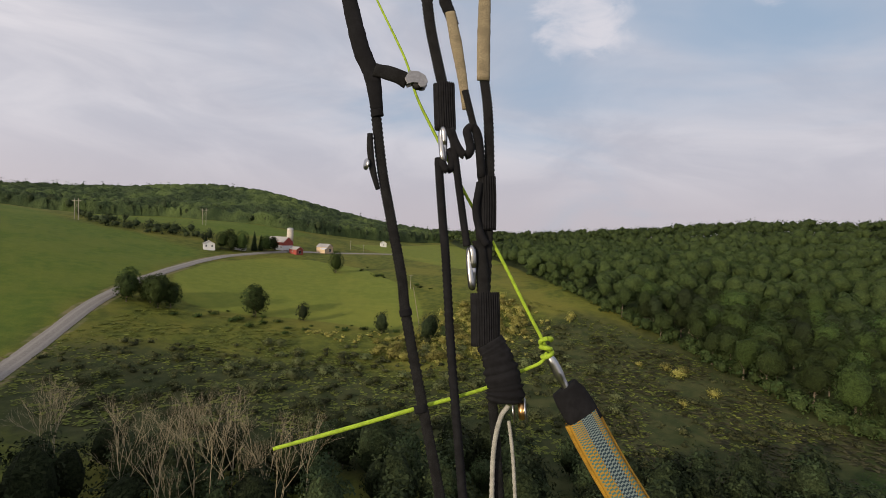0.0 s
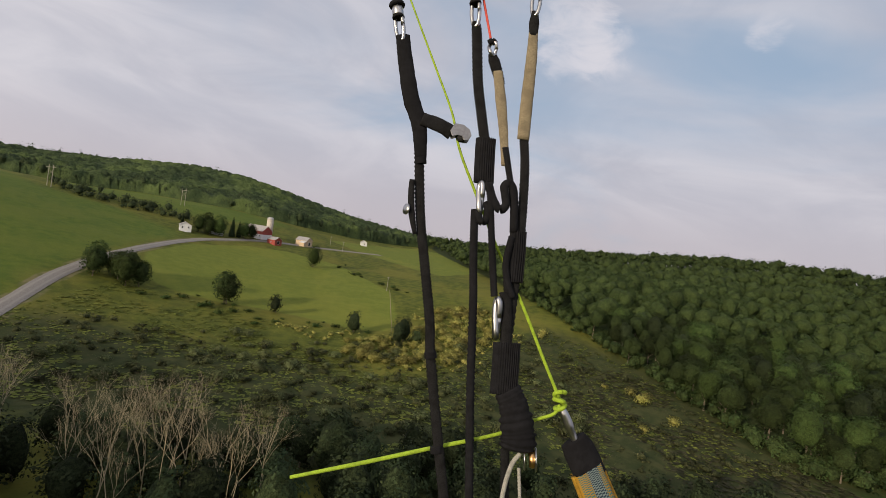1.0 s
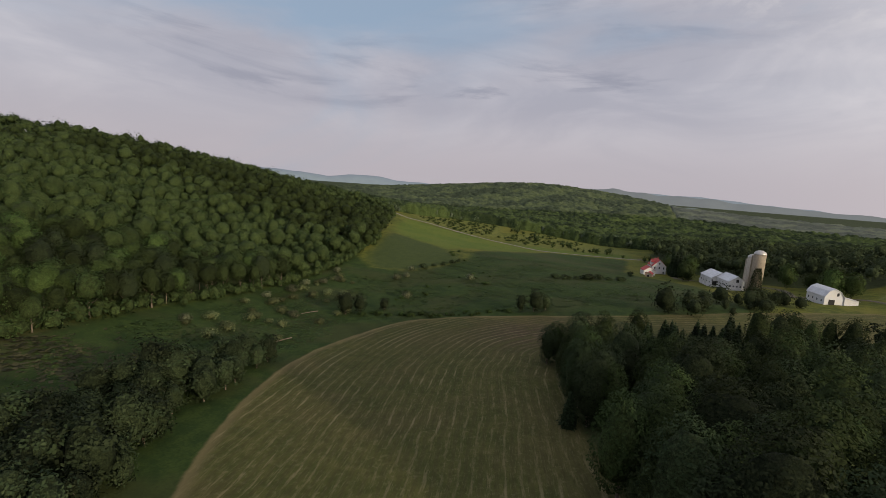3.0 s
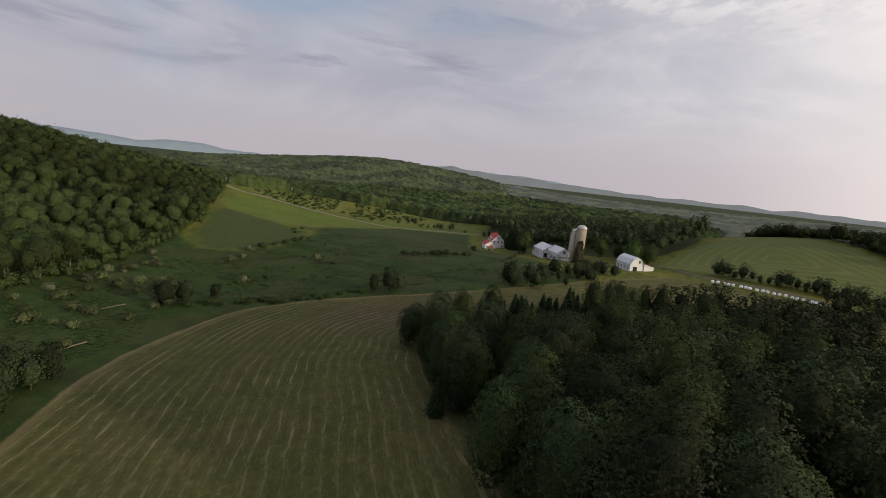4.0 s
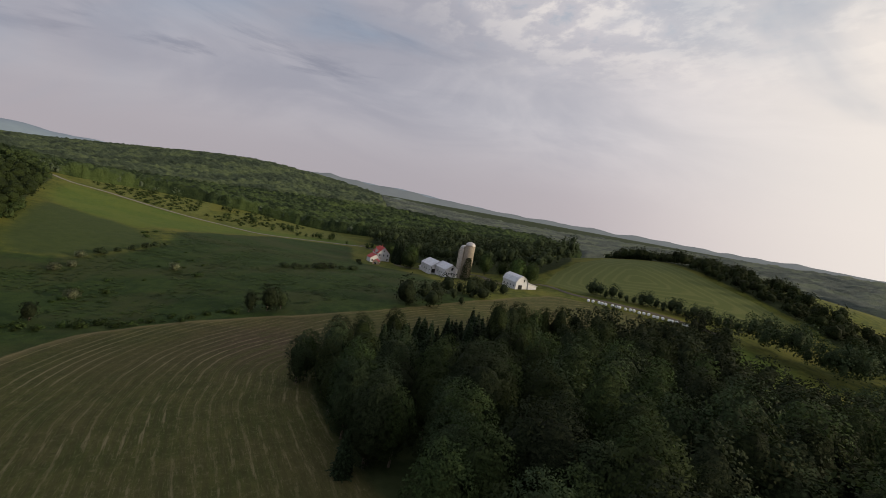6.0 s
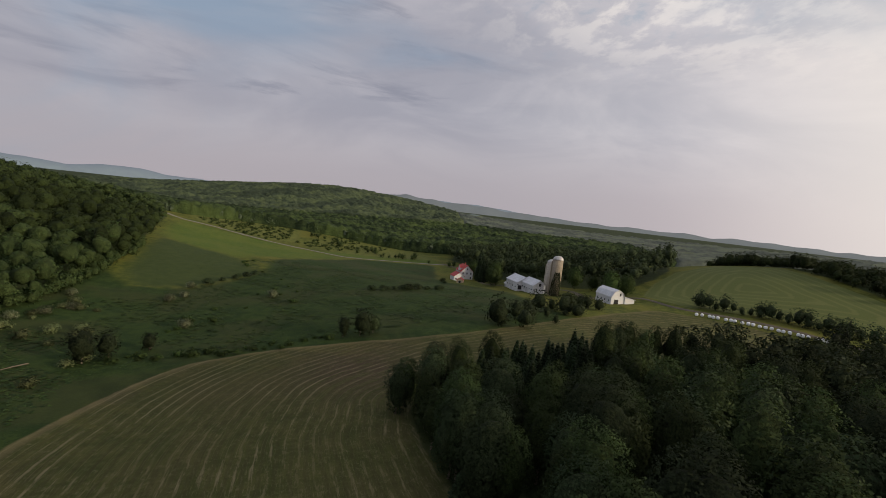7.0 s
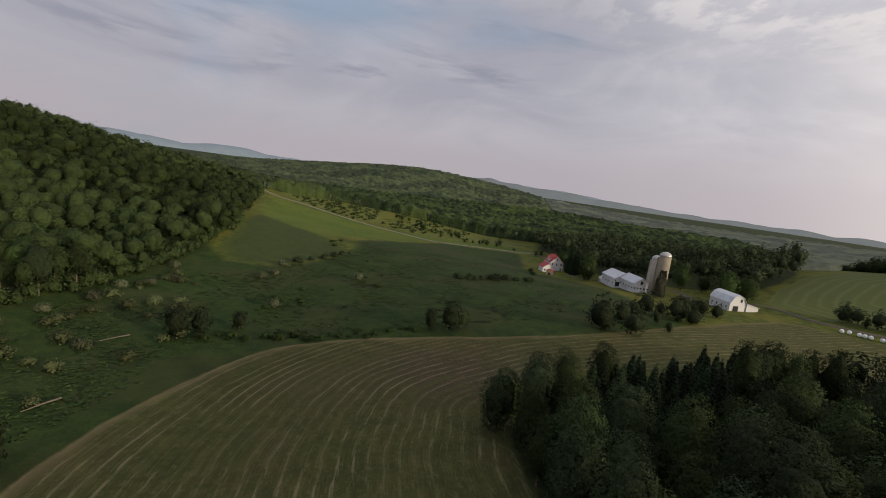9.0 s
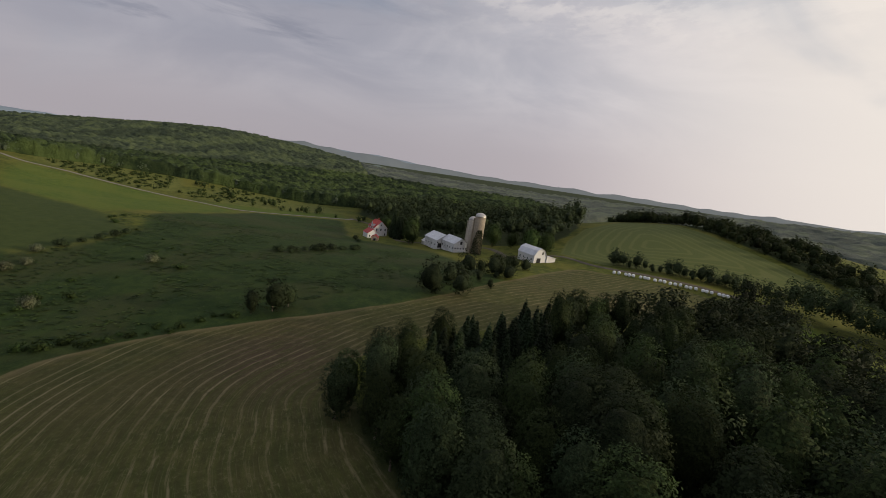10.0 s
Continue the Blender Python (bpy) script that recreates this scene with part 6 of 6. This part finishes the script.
strap("sleeve", NEOPRENE, [(-101.4, 288.6), (-97.2, 264.6), (-86.4, 216.6, 1), (-75, 186.6, 1), (-69.6, 147.6)], [8, 8.5, 9.5, 9, 6.5], 0.4, "black fabric sleeve", 8, 12, 0.06)
strap("webbing", WEBBING, [(-72, 156.6, -1), (-64.8, 84.6, -1), (-55.8, 30.6), (-45.6, -29.4), (-42, -65.4), (-28.8, -143.4), (-15.6, -215.4), (-5.4, -275.4)], 5.4, 0.34, "black webbing", 10, 12, 0.04)
for x, y in ((-69.6, 145.8), (-42, -64.8), (-28.2, -161.4)):
    strap("stitch_wrap", NEOPRENE, [(x - 0.6, y + 3.5), (x, y), (x + 0.6, y - 3.5)], 6.6, 0.6, n=10)
strap("loop_keeper", WEBBING, [(-77.4, 123, 2), (-77.4, 107.4, 3), (-75, 84.6, 3), (-69.6, 63, 2)], [3.0, 3.6, 3.6, 2.4], 0.5, "small side pocket")
bm = bmesh.new()
lathe(bm, [(0.0005, 0), (0.0062, 0.0005), (0.0060, 0.002), (0.002, 0.003)], 16)
snap = part("snap_button", bm, STEEL, riser, "steel snap button", True)
snap.matrix_local = Matrix.Translation(mm((-80.4, 89.4, 3))[0]) @ Matrix.Rotation(radians(-65), 4, "Y")
strap("side_tab", WEBBING, [(-72, 192.6, 2), (-60, 189, 3), (-46.8, 184.2, 3), (-37.2, 179.4, 2)], [9.5, 8.8, 8.0, 8.5], 0.3, "folded black webbing tab")
bm = bmesh.new()
for zz in (-3.2, 3.2):
    prof = [(u * 0.001, v * 0.001) for u, v in ((-8, 9), (2, 11), (10, 8), (14, 1), (12, -6), (7, -8), (4, -3), (-2, -4), (-7, -8), (-11, -2))]
    a = [bm.verts.new((x, y, (zz - 0.7) / 1000)) for x, y in prof]
    b = [bm.verts.new((x, y, (zz + 0.7) / 1000)) for x, y in prof]
    bm.faces.new(a[::-1])
    bm.faces.new(b)
    for i in range(len(a)):
        bm.faces.new((a[i], a[(i + 1) % len(a)], b[(i + 1) % len(a)], b[i]))
bmesh.ops.bevel(bm, geom=[e for e in bm.edges if abs(e.verts[0].co.z - e.verts[1].co.z) < 1e-6], offset=0.0003, segments=1, affect="EDGES")
cheek = part("pulley", bm, ALLOY, riser, "brushed steel brake pulley")
cheek.matrix_local = Matrix.Translation(mm((-29.4, 179.4, 2))[0]) @ Matrix.Rotation(radians(-12), 4, "Z")
bm = bmesh.new()
lathe(bm, [(0.006, -0.002), (0.0045, 0), (0.006, 0.002)], 16)
wheel = part("sheave", bm, SHADE, riser, "", True)
wheel.matrix_local = Matrix.Translation(mm((-26.4, 175.8, 2))[0])
strap("brake_line", LIME, [(-262, 720, -12), (-115.3, 381.7, -6), (-73.2, 284.6, -3), (-61.9, 258.6, -2), (-38.4, 204.6, -1), (-27.6, 165.6, -1), (-9.6, 129.6, -6), (27.6, 54.6, -9), (57.6, -5.4, -5), (84.6, -65.4, -2), (102.6, -104.4)], [1.1, 1.1, 1.2, 1.3, 1.5, 1.7, 1.8, 1.9, 1.9], 1.0, "lime green brake line", 8)
strap("brake_line_tail", LIME, [(103.8, -112.2, 1), (96.6, -121.8, 2), (78.6, -129.6, -6), (45.6, -143.4, -9), (9.6, -152.4, -9), (-26.4, -160.2, -10), (-98.4, -176.4, -10), (-175.2, -192.6, -9)], [1.8, 1.8, 1.9, 2.0, 2.0, 2.2, 2.3, 2.3, 1.9], 1.0, "loose tail of lime cord", 8)
knot = []
for i in range(34):
    a = i / 33 * 2 * math.pi * 3
    knot.append(((103.8, -108.6)[0] + 5.0 * math.cos(a) * (1 + 0.2 * math.sin(a * 0.7)), (103.8, -108.6)[1] + 9 - 18 * i / 33 + 3.0 * math.sin(a * 0.75), 5.0 * math.sin(a)))
strap("knot", LIME, knot, 2.5, 1.0, "knotted lime cord", 3)

strap("webbing", WEBBING, [(-18.8, 316), (-16.6, 300), (-11.8, 246), (-5, 206.6), (1.8, 171.6)], [4.4, 6.2, 6.0, 6.0, 6.0], 0.3, "black webbing", 8, 12, 0.04)
sleeve("ribbed_sleeve", NEOPRENE, [(2.4, 177), (2.4, 156.6), (3, 126.6)], 11.8, 9, "ribbed black elastic sleeve")
link("screw_link", *(-0.6, 108.6), 1.6, 17, 3.4, STEEL, "polished steel screw link", 3.0)
strap("speed_cord", NEOPRENE, [(-4.2, 95.4, 1), (-4.8, 84.6, 1), (-2.4, 36.6), (0.6, -11.4), (3.6, -95.4), (8.4, -179.4), (11.4, -227.4), (14.4, -275.4)], 4.6, 0.9, "black braided speed cord", 10)
strap("speed_cord", NEOPRENE, [(3.6, 125.4, 4), (9.6, 113.4, 5), (13.2, 84.6, 3), (18.6, 36.6, 2), (22.8, 0.6, 2)], 4.0, 0.9, "", 8)
strap("cord_loop", NEOPRENE, [(-3.6, 93.6, 3), (1.8, 81.6, 4), (7.8, 84.6, 3), (9, 96.6, 2), (4.8, 103.8, 1)], 4.4, 0.9)
strap("hook_strap", NEOPRENE, [(7.8, 125.4, 3), (13.2, 107.4, 5), (21.6, 96, 5), (28.2, 101.4, 5), (26.4, 114.6, 5), (25.2, 121.8, 5), (30, 126.6, 5), (35.4, 121.8, 4), (38.4, 107.4, 3), (40.2, 72.6, 2)], 4.8, 0.8, "curled black cord", 6)
strap("tan_sleeve", TAN_WEB, [(10.5, 258, 1), (16.5, 222.6, 1), (22.6, 180.6, 1), (25.8, 147.8, 1)], [5.5, 6.5, 5.2, 4.2], 0.32, "tan fabric sleeve", 8, 12, 0.06)
strap("webbing", WEBBING, [(2.6, 279), (5.6, 270.3), (10.2, 258), (15, 243)], [4.4, 6.8, 6.6, 5.6], 0.35)
strap("webbing", WEBBING, [(24.6, 168.6, 2), (30.6, 140.6, 2), (37.0, 108.6, 2), (39.6, 66.6, 2), (34.8, 30.6, 2), (39.6, -17.4, 2)], [4.0, 3.8, 3.8, 3.6, 3.6, 4.0], 0.5, "", 8)
strap("tan_sleeve", TAN_WEB, [(50.4, 312), (50.0, 280), (47.4, 228.6), (45.6, 180.6)], [5.4, 6.6, 7.4, 7.2], 0.36, "worn tan fabric sleeve", 8, 12, 0.07)
strap("webbing", WEBBING, [(46.4, 187.8, -1), (50, 144.6, -1), (49.8, 84.6, -1), (46.8, 24.6, -1), (40.8, -59.4, -2)], 5.4, 0.3, "", 8, 12, 0.04)
sleeve("ribbed_sleeve", NEOPRENE, [(46.2, 73.8, 1), (46.2, 48.6, 1), (45, 17.4, 1)], 9.6, 7)
strap("cord_fold", NEOPRENE, [(37.8, 66.6, 4), (32.4, 36.6, 5), (37.2, 12.6, 4), (43.2, 0.6, 3)], 4.0, 0.8)
link("screw_link", *(26.4, -22.2), 1.8, 20, 3.8, STEEL, "", 4.0)
strap("webbing", WEBBING, [(35.4, 6.6, 1), (38.4, -23.4, 1), (39.6, -59.4, 1)], 7.0, 0.5)
sleeve("ribbed_sleeve", NEOPRENE, [(40.2, -48.6, 2), (40.2, -71.4, 2), (39.6, -102.6, 2)], 15.5, 12)
strap("pouch", NEOPRENE, [(43.2, -98.4, 3), (49.2, -110.4, 4), (54, -128.4, 5), (57.6, -146.4, 5), (56.6, -159, 4)], [15, 14.5, 16.5, 18.5, 18, 19.5, 17], 0.5, "soft black neoprene pouch", 10, 22, 0.22)
strap("webbing", WEBBING, [(45.6, -158.4), (48, -203.4), (50.4, -275.4)], 5.0, 0.4)
strap("trim_cord", GREY_CORD, [(60, -162.6, 6), (50.4, -176.4, 7), (43.2, -209.4, 6), (39, -275.4, 6)], 2.5, 1.0, "grey braided cord", 8)
strap("trim_cord", GREY_CORD, [(61.2, -178.2, 2), (64.2, -215.4, 2), (65.4, -275.4, 2)], 1.9, 1.0)
for name, mat, dz, r, tall in (("sheave", BRASS, 0, 9.5, 7), ("sheave_cheek", STEEL, 6.0, 13.0, 2.2), ("sheave_cheek", STEEL, -6.0, 12.0, 2.0)):
    bm = bmesh.new()
    lathe(bm, [(0.0008, 0), (r / 1000 * 0.9, 0.0002), (r / 1000, tall / 2000), (r / 1000 * 0.9, tall / 1000), (0.0008, tall / 1000 + 0.0004)], 22)
    ob = part(name, bm, mat, riser, "", True)
    ob.matrix_local = Matrix.Translation(mm((70.8, -168.6, 4))[0]) @ Matrix.Rotation(radians(68), 4, "Y") @ Matrix.Translation((0, 0, dz / 1000))

swivel = [(105.6, -115.8, 1), (110.4, -124.2, 1), (116.4, -136.2, 1), (123.6, -150.6, 1)]
strap("swivel", STEEL, swivel, [3.6, 5.2, 5.4, 5.6, 4.2, 4.2], 1.0, "steel swivel")
strap("handle_collar", NEOPRENE, [(120.6, -148.2), (131.4, -164.4), (144, -186.6)], [15, 18, 18.5, 18], 0.4, "black neoprene collar", 6, 20)
# the woven handle: a folded band with rounded edges, checked in teal and yellow
axis_pts = spline(mm((136.8, -178.2, 2), (147.6, -200.4, 2), (166.8, -236.4, 2), (189.6, -275.4, 2)), 10)
me_v, me_f, me_uv = [], [], []
cross = 16
for i, p in enumerate(axis_pts):
    d = (axis_pts[min(i + 1, len(axis_pts) - 1)] - axis_pts[max(i - 1, 0)]).normalized()
    s = Vector((d.y, -d.x, 0)) * -1
    for j in range(cross + 1):
        f = j / cross * 2 - 1
        me_v.append(p + s * f * 0.0185 + Vector((0, 0, 0.008 * math.sqrt(max(0.0, 1 - f ** 4)))))
for i in range(len(axis_pts) - 1):
    for j in range(cross):
        a = i * (cross + 1) + j
        me_f.append((a, a + 1, a + cross + 2, a + cross + 1))
n_front = len(me_v)
me_v += [v - Vector((0, 0, 0.016)) if j % (cross + 1) not in (0, cross) else v - Vector((0, 0, 0.003)) for j, v in enumerate(me_v)]
me_f += [tuple(k + n_front for k in f[::-1]) for f in me_f]
handle = mesh_object("handle", me_v, me_f, CHECK, riser, "woven yellow and teal toggle handle", smooth=True)
uv = handle.data.uv_layers.new(name="UVMap")
for loop in handle.data.loops:
    v = loop.vertex_index % n_front
    uv.data[loop.index].uv = (1 - (v % (cross + 1)) / cross, (v // (cross + 1)) / (len(axis_pts) - 1))
for k in (-1, 1):
    edge_pts = [p + Vector(((axis_pts[min(i + 1, len(axis_pts) - 1)] - axis_pts[max(i - 1, 0)]).normalized().y, -(axis_pts[min(i + 1, len(axis_pts) - 1)] - axis_pts[max(i - 1, 0)]).normalized().x, 0)) * 0.0185 * k for i, p in enumerate(axis_pts)]
    bm = bmesh.new()
    tube(bm, edge_pts, 0.0026, 8)
    part("edge_binding", bm, YELLOW_WEB, handle, "", True)

# above: each strap ends in a loop on a screw link, whose barrel gathers the lines of the wing
strap("strap_loop", WEBBING, [(50.2, 306), (50.6, 322), (51.0, 337)], [5.2, 6.4, 4.0], 0.4, "black webbing loop", 6, 12)


def line_connector(x, y, lean, mat, line_label, ends, gap=3.6):
    """A screw link with a ringed barrel; its lines fan out from the barrel's top."""
    ux, uy = math.sin(radians(lean)), math.cos(radians(lean))
    at = lambda across, along, z=0.0: (x + ux * along + uy * across, y + uy * along - ux * across, z)
    oval = [at(gap * math.cos(a), 15 + 17.5 * math.sin(a), 3.4 * math.cos(a)) for a in np.linspace(0, 2 * math.pi, 30)]
    bm = bmesh.new()
    tube(bm, mm(*oval), 0.0024, 10)
    steel = part("screw_link", bm, STEEL, riser, "polished steel screw link", True)
    for name, m, rings in (("barrel", STEEL, [(0.002, 27), (0.0062, 27.4), (0.0066, 28.6), (0.0066, 37), (0.0060, 38)]),
                           ("barrel_ring", NEOPRENE, [(0.004, 24.4), (0.0070, 24.8), (0.0072, 26.4), (0.0064, 27.2)]),
                           ("barrel_ring", NEOPRENE, [(0.0060, 37.6), (0.0088, 38.6), (0.0094, 40.4), (0.0086, 42.4), (0.003, 43)])):
        bm = bmesh.new()
        lathe(bm, [(r, z / 1000) for r, z in rings], 20)
        ob = part(name, bm, m, steel, "brushed steel barrel" if m is STEEL else "black rubber ring", True)
        ob.matrix_local = Matrix.Translation(mm((x, y))[0]) @ Matrix.Rotation(radians(-lean), 4, "Z") @ Matrix.Rotation(radians(-80), 4, "X")
    for i, (ex, ey, r, splice) in enumerate(ends):
        foot = at(2.2 * (i - (len(ends) - 1) / 2), 42, 1.5 * (i % 2))
        mid = tuple(a + (b - a) * 0.5 for a, b in zip(foot, (ex, ey, -6.0 * i)))
        tip = tuple(a + (b - a) * 5.0 for a, b in zip(foot, (ex, ey, -6.0 * i)))
        bm = bmesh.new()
        tube(bm, mm(foot, tuple(a + (b - a) * splice for a, b in zip(foot, (ex, ey, -6.0 * i)))), r / 1000, 8)
        spliced = part("line_splice", bm, mat, riser, "spliced end of a " + line_label, True)
        bm = bmesh.new()
        tube(bm, mm(mid, tip), r / 1500, 6)
        part("line", bm, mat, spliced, line_label, True)


line_connector(-103.0, 284.0, -12.0, MAROON_LINE, "maroon suspension line", [(-147.5, 440, 1.7, 0.62), (-138.9, 450, 1.9, 0.85), (-129.7, 455, 2.4, 1.3)])
line_connector(-18.8, 312.0, -5.0, BLUE_LINE, "blue suspension line", [(-58.7, 470, 1.4, 0.6), (-37.5, 479, 1.9, 1.0), (-27.0, 481, 2.3, 1.4)])
line_connector(51.0, 334.0, 2.0, RED_LINE, "red suspension line", [(42.7, 499, 2.0, 0.9), (61.0, 504, 2.3, 1.4)])
# the inner strap hangs from a thin red line by a ring
link("ring", 2.4, 283.5, 4.2, 7.5, 2.2, STEEL, "small steel ring", 2.0)
strap("ring_keeper", NEOPRENE, [(-2.6, 290, 2), (1.6, 292.5, 3), (5.4, 290, 2)], 3.4, 0.9, "black rubber keeper", 5)
strap("accelerator_line", RED_LINE, [(1.4, 291, 0), (-14.0, 359, -3), (-40, 470, -6), (-110, 760, -12)], 1.5, 1.0, "thin red line", 6)
